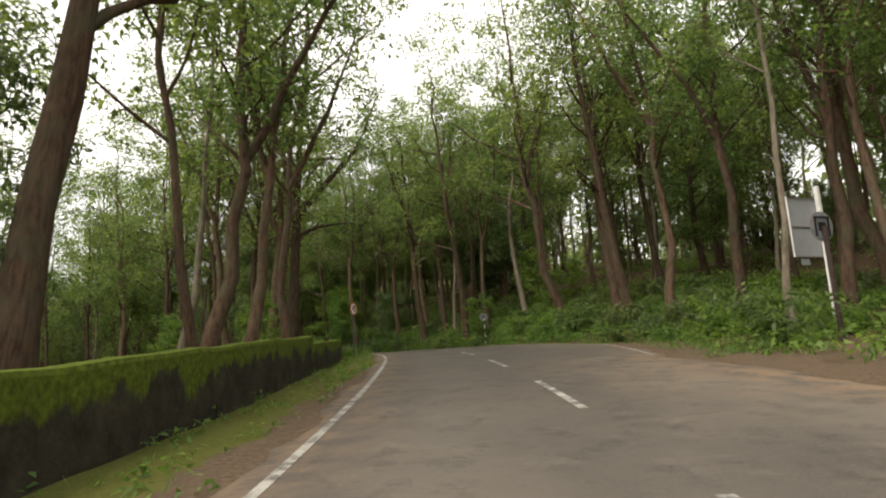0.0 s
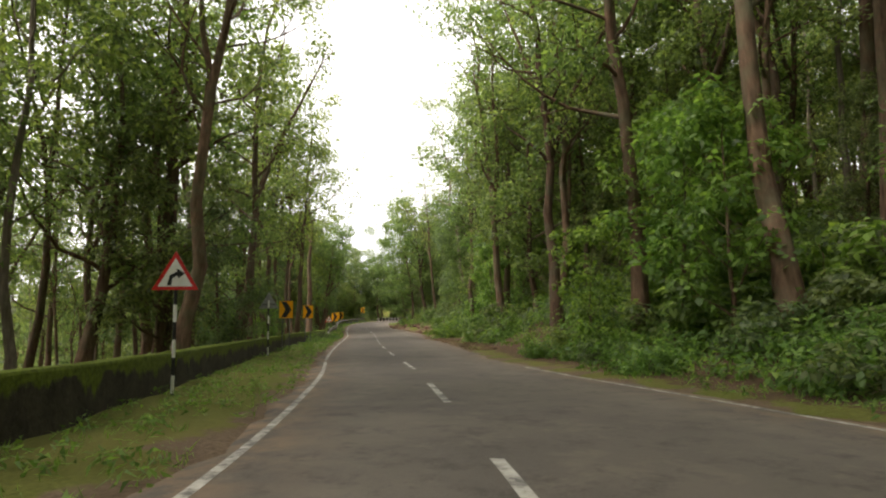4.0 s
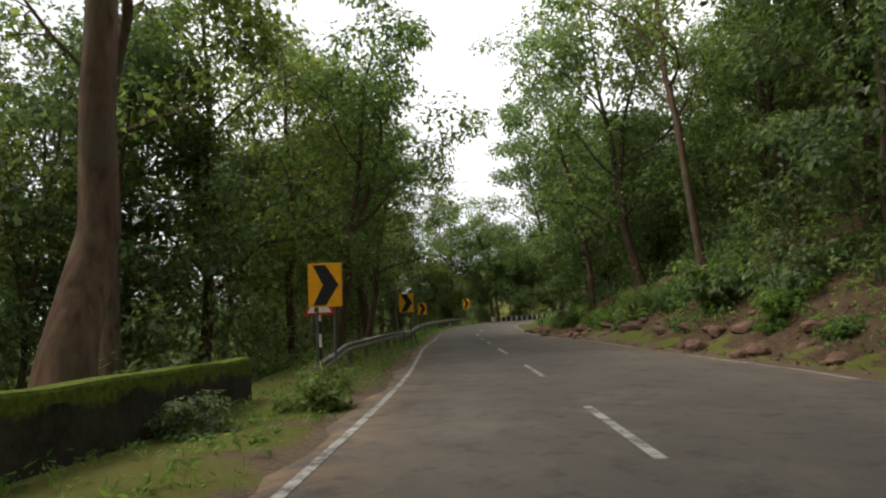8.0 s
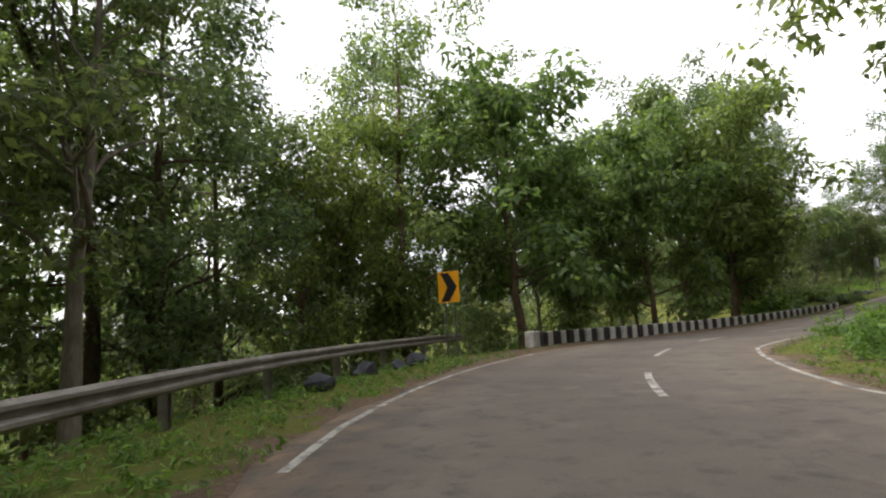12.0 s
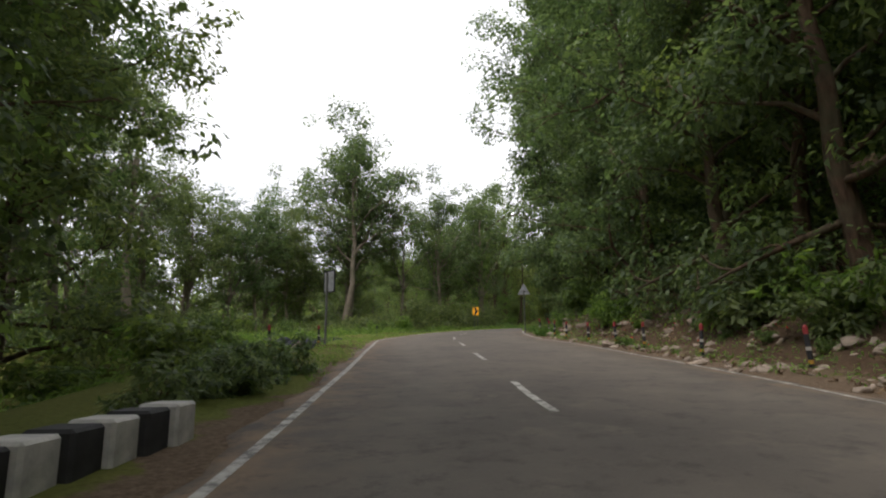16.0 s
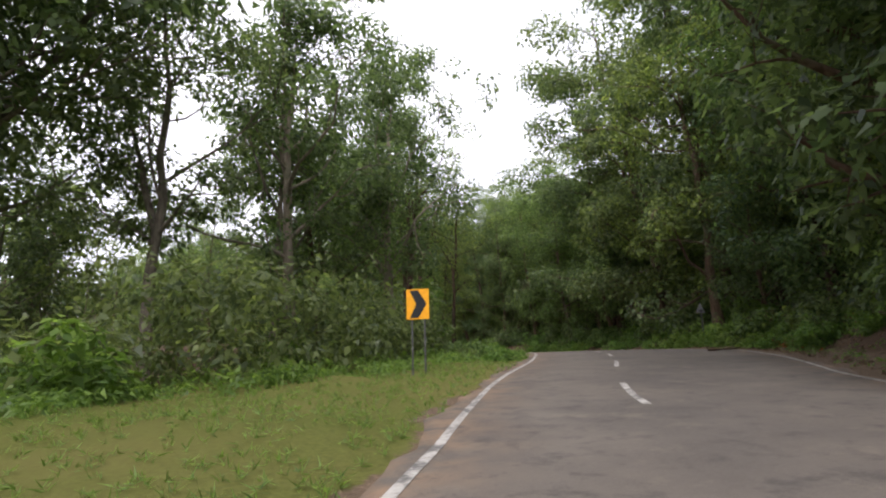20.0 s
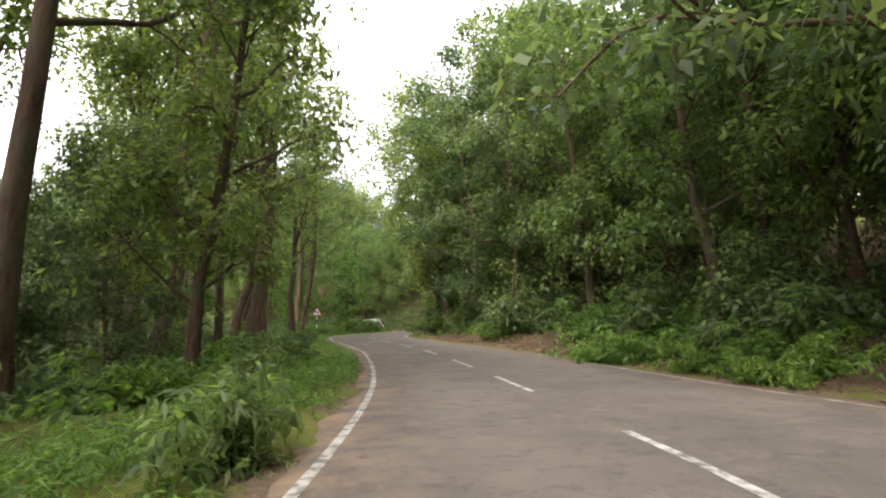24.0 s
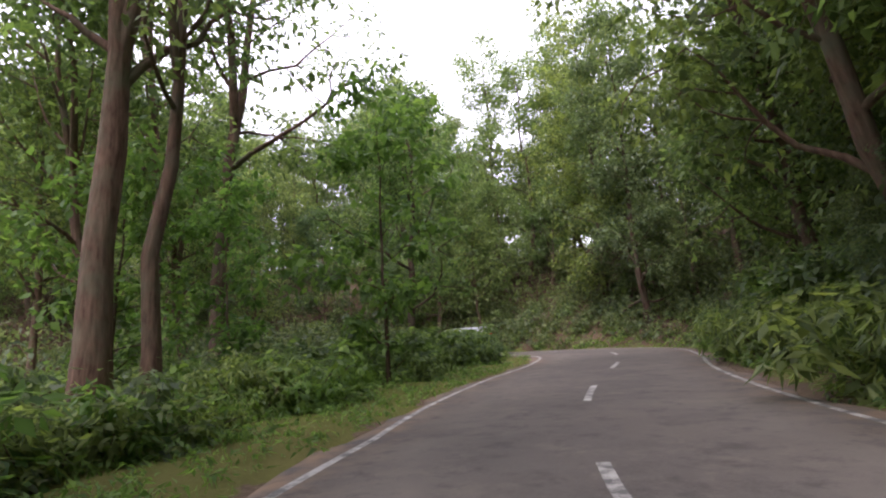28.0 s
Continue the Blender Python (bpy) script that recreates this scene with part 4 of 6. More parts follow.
# framed boards on poles by the lawn, seen nearly edge-on
for s, d, turn in ((240.4, -4.5, -50),):
    x, y, z = spot(s, d)
    pole = thing("pole_sign", "tall dark pole with a black-framed grey board", "road sign", "pole signs", m=pose(x, y, z, 0, 0, heading(s) + turn))
    part("pole", rod(0.055, 0.05, -0.3, 3.5, 10), pole, M_POST)
    part("board", box(0.85, 0.03, 1.0, (0.1, 0.08, 3.05), 0.005), pole, M_STEEL_BACK)
    for at, sx, sz in (((0.1, 0.08, 3.56), 0.93, 0.06), ((0.1, 0.08, 2.54), 0.93, 0.06), ((-0.34, 0.08, 3.05), 0.06, 1.08), ((0.54, 0.08, 3.05), 0.06, 1.08)):
        part("frame_bar", box(sx, 0.06, sz, at, 0.006), pole, M_BLACK)
    part("collar", rod(0.085, 0.085, 0.95, 1.05, 10), pole, M_POST)

# a pole lying on the grass
x, y, z = spot(263.3, -4.0)
fallen = thing("fallen_pole", "thin dark pole lying on two short stubs in the grass", "pole", m=pose(x, y, z + 0.12, 0, 0, heading(263) + 20))
part("shaft", rod(0.035, 0.03, -1.4, 1.4, 8), fallen, M_BLACK, m=pose(0, 0, 0, 0, 88, 0))
for at in (-1.25, -0.5):
    part("stub", rod(0.02, 0.025, -0.3, 0.0, 6), fallen, M_BLACK, m=pose(at, 0.0, 0.02, 0, 20, 0))

x, y, z = spot(252.4, -3.7)
stake = thing("marker_stake", "thin dark stake with a small ragged top in the lawn", "stake", m=pose(x, y, z, 2, -3, 20))
part("shaft", rod(0.022, 0.02, -0.25, 0.62, 7), stake, M_POST)
part("top_plate", box(0.14, 0.02, 0.16, (0, 0, 0.66), 0.004), stake, M_BLACK)

x, y, z = spot(147.0, -2.25)
leaning = thing("leaning_stake", "short black stake leaning against the crash barrier", "stake", m=pose(x, y, z, 0, 0, heading(147)))
part("shaft", rod(0.04, 0.035, -0.2, 0.95, 8), leaning, M_BLACK, m=pose(0, 0, 0, -22, -18, 0))

for s, d in ((234.0, -5.5), (241.0, -4.9), (165.6, 7.5), (171.0, 7.2), (176.9, 6.5), (220.0, 7.6), (225.0, 8.2), (229.5, 8.2), (234.3, 8.5), (237.4, 8.5), (240.8, 8.4), (245.0, 8.3), (248.6, 8.2), (252.2, 8.2), (255.6, 7.7), (258.8, 7.6), (264.0, 7.8)):
    guard_post(s, d)


# ---------------------------------------------------------------- stones
def rock_mesh(seed, flat=0.7):
    rng = np.random.RandomState(seed)
    bm = bmesh.new()
    bmesh.ops.create_icosphere(bm, subdivisions=2, radius=0.5)
    cuts = [(Vector(rng.normal(size=3)).normalized(), rng.uniform(0.28, 0.42)) for _ in range(9)]
    for v in bm.verts:
        for nrm, k in cuts:
            over = v.co.dot(nrm) - k
            if over > 0:
                v.co -= nrm * over
        v.co.z *= flat
        v.co += Vector(rng.normal(size=3)) * 0.012
    me = bpy.data.meshes.new("stone")
    bm.to_mesh(me)
    bm.free()
    return me


def earth_mesh(seed, flat):
    """A weathered lump of earth: gullies and crumbs over a rounded form."""
    bm = bmesh.new()
    bmesh.ops.create_icosphere(bm, subdivisions=5, radius=0.5)
    off = Vector((seed * 1.7, seed * 0.9, seed * 0.3))
    for v in bm.verts:
        q = v.co * 2.4 + off
        big = noise.noise(q) * 0.16
        gully = -abs(noise.noise(Vector((q.x * 2.6, q.y * 2.6, q.z * 0.8)))) * 0.10
        crumb = noise.noise(q * 7.0) * 0.022 + noise.noise(q * 17.0) * 0.010
        v.co *= 1 + big + gully + crumb
        v.co.z *= flat
    me = bpy.data.meshes.new("earth_mound")
    bm.to_mesh(me)
    bm.free()
    return me


ROCKS = {m.name: [] for m in (M_ROCK, M_ROCK_RED, M_ROCK_DARK)}
for i, m in enumerate((M_ROCK, M_ROCK_RED, M_ROCK_DARK)):
    for q in range(4):
        me = rock_mesh(40 + 10 * i + q)
        me.materials.append(m)
        ROCKS[m.name].append(me)
stone_rng = np.random.RandomState(21)


def stone(s, d, size, mat, label, group):
    x, y, z = spot(s, d)
    ob = tagged(new("rock", ROCKS[mat.name][stone_rng.randint(4)]), label, "rock", group)
    ob.matrix_basis = pose(x, y, z + 0.12 * size, stone_rng.uniform(-20, 20), stone_rng.uniform(-20, 20), stone_rng.uniform(0, 360)) @ Matrix.Diagonal((size * stone_rng.uniform(0.8, 1.3), size, size * stone_rng.uniform(0.7, 1.1), 1))
    return ob


for s, d, size in ((236.2, -5.0, 0.75), (237.4, -4.8, 0.9), (236.9, -5.7, 0.8), (235.6, -4.4, 0.45), (238.2, -5.5, 0.6), (175.8, -4.4, 0.8), (178.5, -5.0, 0.8), (180.0, -4.9, 0.6), (181.5, -5.2, 0.7), (182.8, -5.6, 0.55)):
    stone(s, d, size, M_ROCK_DARK, "dark angular boulder lying on the grass verge", "dark boulders")
stone(234.6, -4.6, 0.7, M_ROCK, "pale round boulder on the grass verge", "boulders")
for s, d, size in ((149.0, 9.2, 1.6), (149.8, 8.3, 1.2), (152.3, 8.0, 0.9), (154.0, 9.6, 1.2), (147.0, 8.0, 0.8), (150.9, 8.4, 0.8), (145.0, 9.4, 1.3)):
    stone(s, d, size, M_ROCK_RED, "large reddish boulder at the foot of the bank", "red boulders")
for s, d, size in ((361.6, 5.9, 1.3), (363.5, 6.4, 1.2), (360.2, 6.5, 0.9)):
    stone(s, d, size, M_ROCK_RED, "brown earthy boulder beside the bend", "brown boulders")
for i in range(120):
    s = stone_rng.uniform(212, 268)
    stone(s, float(right_edge(s)) + abs(stone_rng.normal(2.3, 0.9)), stone_rng.uniform(0.18, 0.62), M_ROCK, "rough grey-brown stone in the rubble bank", "bank stones")
for i in range(44):
    s = stone_rng.uniform(245, 269)
    stone(s, float(right_edge(s)) + stone_rng.uniform(1.3, 4.6), stone_rng.uniform(0.4, 0.95), M_ROCK, "pale rough boulder in the rubble bank", "bank boulders")
chips = []
chip_v, chip_f = [tuple(v.co) for v in ROCKS["rock_grey"][0].vertices], [tuple(q.vertices) for q in ROCKS["rock_grey"][0].polygons]
for i in range(420):
    s = stone_rng.uniform(212, 268)
    x, y, z = spot(s, float(right_edge(s)) + stone_rng.uniform(0.6, 4.0))
    size, turn = stone_rng.uniform(0.08, 0.30), pose(0, 0, 0, stone_rng.uniform(-40, 40), stone_rng.uniform(-40, 40), stone_rng.uniform(0, 360))
    chips.append((np.array([turn @ Vector(v) for v in chip_v]) * size + np.array([x, y, z + 0.1 * size]), np.array(chip_f)))
v, f = merge(chips)
tagged(new("rubble", quick_mesh("rubble", v, f, M_ROCK)), "small grey-brown stones strewn over the bank", "rubble", kind="stuff")
for i in range(100):
    s = stone_rng.uniform(126, 166)
    stone(s, float(right_edge(s)) + abs(stone_rng.normal(2.1, 0.9)), stone_rng.uniform(0.2, 0.95), M_ROCK_RED, "reddish broken rock at the foot of the bank", "red bank rocks")

# a broken branch lying over the road's edge, and a heap of orange earth above it
branch_rng = np.random.RandomState(61)
x0, y0, z0 = spot(288.4, 6.9)
x1, y1, z1 = spot(291.6, 9.3)
fallen_branch = thing("fallen_branch", "dark broken branch lying across the road's edge line", "branch", m=pose(x0, y0, road_z(288.4) + 0.06))
along = np.linspace(0, 1, 9)[:, None]
line = along * np.array([[x1 - x0, y1 - y0, z1 - road_z(288.4) + 0.05]]) + branch_rng.normal(size=(9, 3)) * np.array([0.07, 0.07, 0.015])
v, f = tube(line, 0.06 - 0.035 * along[:, 0], 7)
part("limb", quick_mesh("limb", v, f, M_BARK, True), fallen_branch)
for k in (3, 5, 6):
    twig = branch_line(branch_rng, line[k], branch_rng.normal(size=3) * np.array([1, 1, 0.15]), 0.6, 4, 0.2, 0.0)
    v, f = tube(twig, [0.022, 0.018, 0.013, 0.009, 0.004], 5)
    part("twig", quick_mesh("twig", v, f, M_BARK, True), fallen_branch)
for s, d, size in ((143.5, 11.8, 2.0), (147.0, 11.4, 2.2), (150.5, 10.4, 2.2), (153.5, 10.0, 2.2), (297.0, 13.4, 2.6), (298.6, 14.2, 2.0)):
    x, y, z = spot(s, d)
    heap = tagged(new("earth_mound", earth_mesh(int(s), 0.42 if s > 200 else 0.7)), "mound of bare orange earth on the wooded bank" if s > 200 else "crumbling face of bare reddish earth in the cut bank", "earth mound", "earth mounds")
    heap.data.materials.append(M_EARTH)
    heap.matrix_basis = pose(x, y, z - 0.02 * size, 0, 0, s * 40) @ Matrix.Diagonal((size, size, size, 1))

# ---------------------------------------------------------------- woods
# single trees that stand out
tree("stout", 10.8, -8.2, 1.05, lean=(0, 8))
tree("tall", 23, -8.5, 1, lean=(0, 5), thick=1.5)
tree("tall", 25.5, -7.4, 1, lean=(0, 5), thick=1.3)
tree("tall", 31, -6.4, 0.95, lean=(2, 5), thick=1.3)
tree("tall", 39, -7.5, 1, lean=(0, 2), thick=1.5)
tree("stout", 42.5, -6.2, 1.1, lean=(0, 4), thick=1.05)
tree("tall", 57, -6.6, 1, lean=(0, 12), thick=1.5)
tree("tall", 65, -7.2, 1, lean=(-2, 3), thick=1.4)
tree("tall", 67.5, -8.5, 1.05, thick=1.3)
tree("tall", 83, -9, 1.05, lean=(0, 3), thick=1.6)
tree("tall", 86, -10.5, 1, lean=(0, 2), thick=1.2)
tree("tall", 126, -8, 0.9, lean=(0, -3), thick=1.2)
tree("broad", 133, -9, 1.1)
tree("broad", 141, -8, 1.15)
tree("pale", 46, 14.5, 1.1, lean=(0, -5), thick=1.5)
tree("stout", 32, 14, 1, lean=(0, -6), thick=0.9)
tree("tall", 34.5, 15, 1.05, lean=(0, -3), thick=1.6)
tree("tall", 21.5, 19.5, 1, lean=(0, -5), thick=1.5)
tree("tall", 49, 12.5, 0.9, thick=1.3)
tree("tall", 56, 12.5, 0.95, lean=(0, -2), thick=1.5)
tree("tall", 61, 14, 1, lean=(0, 2), thick=1.2)
tree("pale", 124, 13.5, 1.15, lean=(0, -7), thick=1.7)
tree("pale", 126, 15.5, 1.1, lean=(0, -5), thick=1.5)
tree("broad", 146, 11, 1.25, lean=(0, -6), thick=1.1)
tree("leafy", 152, 9.5, 0.95, lean=(0, -10), thick=1.1)
tree("leafy", 159, 8.8, 0.9, lean=(0, -10))
tree("tall", 139, 11.5, 0.95, lean=(0, -4))
tree("tall", 58, 18, 1.1, thick=1.3)
tree("tall", 64, 16, 1.1, thick=1.3)
tree("tall", 70, 14, 1.1, thick=1.2)
tree("pale", 66, 21, 1.15, thick=1.3)
tree("tall", 74, 18, 1.1, thick=1.2)
tree("tall", 52, 20, 1.1, thick=1.2)
tree("tall", 79, 15, 1, thick=1.2)
tree("tall", 86, 10.5, 1, thick=1.2)
tree("leafy", 92, 11.5, 1)
tree("tall", 98, 11, 1.05, thick=1.2)
tree("leafy", 105, 12, 0.95)
tree("tall", 111, 11, 1, thick=1.2)
tree("leafy", 118, 12.5, 0.9)
tree("giant", 218.5, -9.8, 1)
tree("oak", 212, -10.5, 1.3)
tree("broad", 156.3, -6.6, 1.25, thick=1.5)
tree("tall", 177, -13, 0.8, thick=1.4)
tree("oak", 145, -8, 1.05, thick=1.2)
tree("oak", 163, -8.5, 1.05, thick=1.2)
tree("oak", 170, -10, 1.05, thick=1.2)
tree("giant", 178, -11.5, 0.75)
tree("leafy", 221, -8.5, 0.85)
tree("bare", 203, -14.5, 1.15)
tree("giant", 224, -10.5, 0.85)
tree("giant", 229.5, -12, 0.85)
tree("leafy", 226, -16, 0.95)
tree("oak", 233, -14.5, 1.05)
tree("tall", 352, -8.5, 1, thick=1.1)
tree("broad", 356, -10.5, 1.3)
tree("tall", 344, -10, 1, thick=1.1)
tree("tall", 338, -11.5, 1, thick=1.1)
tree("leafy", 187, -9.8, 0.9)
tree("giant", 189, -14.5, 0.95)
tree("dense", 181, -13, 1)
tree("dense", 369, 7.6, 0.24)
tree("dense", 371, 7.8, 0.27)
tree("dense", 373.2, 8.2, 0.28)
tree("dense", 375.5, 8.4, 0.26)
tree("dense", 370.5, 9.2, 0.3)
tree("dense", 378, 8.6, 0.25)
tree("dense", 366.8, 7.6, 0.2)
tree("oak", 247.5, -18, 1.12, thick=1.2)
tree("oak", 245.5, -20.5, 1.15, thick=1.2)
tree("oak", 236, -24, 0.8, thick=1.2)
tree("oak", 257, -27, 0.85, thick=1.2)
tree("giant", 219, 11, 0.9, lean=(0, -4), thick=1.2)
tree("giant", 227, 11.5, 1, lean=(0, -4), thick=1.2)
tree("giant", 234, 12, 0.95, lean=(0, -4), thick=1.2)
tree("giant", 241, 12, 1.05, lean=(0, -5), thick=1.2)
tree("giant", 248, 12.2, 1, lean=(0, -1), thick=1.2)
tree("giant", 255, 12.4, 1.1, lean=(0, -5), thick=1.2)
tree("giant", 262, 11.8, 1.15, lean=(0, -8), thick=1.2)
tree("giant", 269, 11, 1.2, lean=(0, -8), thick=1.2)
tree("giant", 276, 10.8, 1.25, lean=(0, -8), thick=1.2)
tree("leafy", 282, 12.2, 1.25, thick=1.2)
tree("leafy", 288, 15, 1.2, lean=(0, -6), thick=1.2)
tree("leafy", 294, 15.5, 1.2, lean=(0, -6), thick=1.2)
tree("oak", 299, -9.5, 1.35, thick=1.2)
tree("oak", 305, -11, 1.3, thick=1.2)
tree("leafy", 301, 12.4, 1.3, lean=(0, -4), thick=1.2)
tree("giant", 285, 18, 1.25, lean=(0, -4), thick=1.2)
tree("giant", 293, 18, 1.25, lean=(0, -4), thick=1.2)
tree("giant", 277, 17, 1.25, lean=(0, -4), thick=1.2)
tree("broad", 182, 12, 1.25, lean=(0, -4), thick=1.2)
tree("leafy", 310, 12.6, 1.15, lean=(0, -4))
tree("leafy", 319, 12, 1.05, lean=(0, -4))
tree("leafy", 328, 11.5, 0.95, lean=(0, -4))
tree("leafy", 336, 10.5, 0.95, lean=(0, -4))
tree("giant", 344, 9.5, 0.95, lean=(0, -4))
tree("giant", 352, 9, 0.95, lean=(0, -4), thick=1.2)
tree("giant", 360, 9.4, 0.95, lean=(0, -4), thick=1.2)
tree("leafy", 368, 10.2, 1, lean=(0, -4), thick=1.2)
tree("leafy", 376, 10, 1.1)
tree("leafy", 382, 10.2, 1.05)
tree("leafy", 388, 9.8, 1)
tree("giant", 394, 10, 0.9)
tree("leafy", 402, 9.5, 0.8)
tree("leafy", 411, 9.5, 0.8)
tree("leafy", 372, 17, 1.2)
tree("leafy", 380, 17, 1.2)
tree("leafy", 388, 17, 1.15)
tree("leafy", 396, 17.5, 1.1)
tree("leafy", 404, 16.5, 1)
tree("leafy", 383, 30, 1.3)
tree("leafy", 388, 32, 1.3)
tree("leafy", 393, 31, 1.3)
tree("leafy", 384, 24, 1.25)
tree("leafy", 390, 25, 1.15)
tree("leafy", 394, 22, 1.1)
tree("leafy", 398, 25, 1.1)
tree("broad", 386, 13.5, 1.1)
tree("broad", 392, 13.5, 1.1)
tree("oak", 274.8, -20.4, 1.4, thick=1.2)
tree("oak", 270.8, -23.6, 1.15, lean=(0, 6), thick=1.2)
tree("oak", 270.5, -16.4, 1.5, thick=1.1)
tree("oak", 273, -17.6, 1.3, thick=1.1)
tree("oak", 269, -21.8, 1.05, lean=(0, -8), thick=1.2)
tree("oak", 277, -13.2, 1.0, thick=1.1)
tree("oak", 284, -11, 1.15, thick=1.2)
tree("oak", 289, -15, 1.1, thick=1.2)
tree("stout", 340.4, -6.2, 1, lean=(0, 2), thick=1.15)
tree("tall", 336.5, -7.4, 0.95, thick=0.85)
tree("tall", 359.1, -5.7, 0.95, lean=(0, 1), thick=1.3)
tree("tall", 347, -6.3, 0.9, lean=(0, -4), thick=1.2)
tree("tall", 362.3, -5.4, 0.9, lean=(0, 5), thick=0.9)
tree("stout", 370.1, -7.9, 0.95, lean=(0, 2), thick=0.95)
tree("tall", 370.8, -7.2, 0.9, lean=(0, 3), thick=1.0)
tree("young", 376.8, -4.7, 1.25)
tree("oak", 255.5, -20.5, 0.74, thick=1.1)
tree("oak", 259.5, -20.5, 0.78, thick=1.1)
tree("oak", 261.5, -19, 0.78)

# tall trees on the hill outside the last bend
for s, d, size in ((399, 20, 1.05), (397, 22.5, 1.22), (402.6, 19, 0.95), (404.2, 21, 0.78), (396, 12.5, 1.12), (398, 29, 1.15), (403, 31, 1.0), (400.5, 26, 1.15)):
    tree("leafy", s, d, size, thick=1.1)

# the row of trunks behind the wall's end
for s, d, size, over, thick in ((110.5, -8.8, 1.0, 2, 1.4), (111.3, -7.7, 0.95, 1, 1.0), (114.9, -7.3, 1.0, 0, 0.9), (115.3, -6.4, 1.05, 1, 1.25)):
    tree("tall", s, d, size, lean=(0, over), thick=thick)
tree("snag", 121, -5.7, 1.35, lean=(0, 4), thick=1.4)
# crowns that reach over the road
for s, d, size, over in ((54, -6.4, 1.0, 5), (61, -6.4, 0.95, 6), (77, -6.8, 0.95, 5), (89, -6.8, 0.95, 4), (38.5, 13.2, 1.15, -5), (50.5, 11, 1.15, -6), (57, 10.6, 1.1, -5), (69, 9.8, 1.1, -5), (74, 8.6, 1.0, -4), (82, 9, 1.0, -4), (94, 9.8, 1.0, -4), (331, -8.6, 1.0, 6), (315.6, -5.4, 0.7, 4)):
    tree("tall", s, d, size, lean=(0, over), thick=1.3)
tree("broad", 138.3, -5.2, 0.95, lean=(0, 6), thick=1.1)
tree("broad", 146.5, -5.2, 0.85, lean=(0, 8), thick=1.2)
tree("oak", 179, 11.5, 1.25, lean=(0, -3))
tree("teak", 190.5, -6.4, 1.05, thick=1.2)
tree("broad", 183, -11, 0.75)
tree("teak", 186, -12.5, 0.9)
tree("teak", 197, -8.6, 1.0)
tree("teak", 203.5, -7.8, 1.1)
tree("teak", 211.5, -6.9, 1.3, lean=(0, 2), thick=1.2)
tree("oak", 244, -26, 0.85, thick=1.2)
for s, d, size in ((242, -23, 0.9), (246, -24.5, 0.95), (250, -25.5, 1.0), (254, -23, 0.95), (258.5, -24, 1.0), (263, -25, 1.0), (266, -20, 0.85)):
    tree("oak", s, d, size, thick=1.1)
tree("leafy", 324, -5.6, 0.8, lean=(0, 4))
for s, d, size in ((358, 7.8, 1.05), (366, 8.0, 1.1), (374, 8.4, 1.1), (382, 8.6, 1.05)):
    tree("leafy", s, d, size, lean=(0, -8), thick=1.1)

wood_rng = np.random.RandomState(77)
# open ground down the valley behind the last bend
planted += [spot(s, d)[:2] for s, d in ((377.5, -8.4), (380.7, -10.8), (411.3, -8.1), (410.3, -4.2), (409.7, -0.4), (409.1, 4.7), (408.6, 9.7), (408.6, 15.7), (408.3, 21.6), (378.2, -7.1), (382.0, -9.2), (408.0, -8.5), (407.1, -4.6), (406.8, -0.6), (406.4, 4.4), (406.6, 9.4), (406.5, 15.4), (406.4, 21.4))]
# open ground round the first notice board and the bend's sign
planted += [spot(s, d)[:2] for s, d in ((8, 6.5), (10, 7.5), (12, 8.5), (13, 9), (14, 10), (15, 10.5), (16.2, 11.5), (14, 8.5), (16, 9.5))]
planted += [spot(s, d)[:2] for s, d in ((178, -7.5), (180, -7), (182, -7.5), (183.5, -8.5), (186, -8.5), (181, -9.5), (184, -10.5))]


def clear(x, y, gap):
    return all((x - a) ** 2 + (y - c) ** 2 > gap * gap for a, c in planted)


def wood(s0, s1, near, far, count, mix, gap=2.6, scale=(0.8, 1.15), lean=4, open_at=None):
    """Trees strewn beside the road: near and far are distances beyond its edge; right when positive; open_at(s) keeps glades free."""
    keys, weights = zip(*mix)
    weights = np.array(weights, float) / sum(weights)
    made = tries = 0
    while made < count and tries < count * 12:
        tries += 1
        s = wood_rng.uniform(s0, s1)
        d = wood_rng.uniform(abs(near), abs(far))
        d = float(right_edge(s)) + d if near > 0 else float(left_edge(s)) - d
        x, y, z = spot(s, d)
        s2, d2 = nearest([(x, y)])
        if not (float(left_edge(s2[0])) - 2.4 > d2[0] or d2[0] > float(right_edge(s2[0])) + 2.4) or not clear(x, y, gap):
            continue
        pick = (keys[wood_rng.choice(len(keys), p=weights)], s, d, wood_rng.uniform(*scale), None, (wood_rng.uniform(-lean, lean), wood_rng.uniform(-lean, lean)), None, wood_rng.uniform(0.8, 1.3))
        made += 1
        if open_at is None or not open_at(s):
            tree(*pick)


wood(0, 72, -4.5, -15, 20, (("tall", 6), ("pale", 2)), 2.4, open_at=lambda s: s < 60 and int(s * 7) % 3 == 0)
wood(0, 72, 5, 17, 26, (("tall", 6), ("pale", 3)), 2.2)
wood(58, 100, -8, -17, 9, (("broad", 3), ("tall", 3), ("pale", 2)), 2.4)
wood(70, 124, -5.5, -15, 10, (("tall", 4), ("young", 1), ("broad", 1)), 2.4)
wood(70, 128, 6.5, 15, 20, (("broad", 3), ("leafy", 1), ("tall", 5)), 2.6)
wood(128, 186, -5, -14, 16, (("broad", 3), ("oak", 3), ("dense", 2)), 2.8, open_at=lambda s: s < 152 and int(s * 7) % 3 == 0)
wood(128, 166, 4.6, 13, 12, (("broad", 3), ("dense", 3)), 2.8)
wood(172, 208, 8, 16, 7, (("broad", 3), ("young", 2)), 3)
wood(188, 222, -9, -16, 8, (("oak", 4), ("dense", 2), ("leafy", 2)), 3)
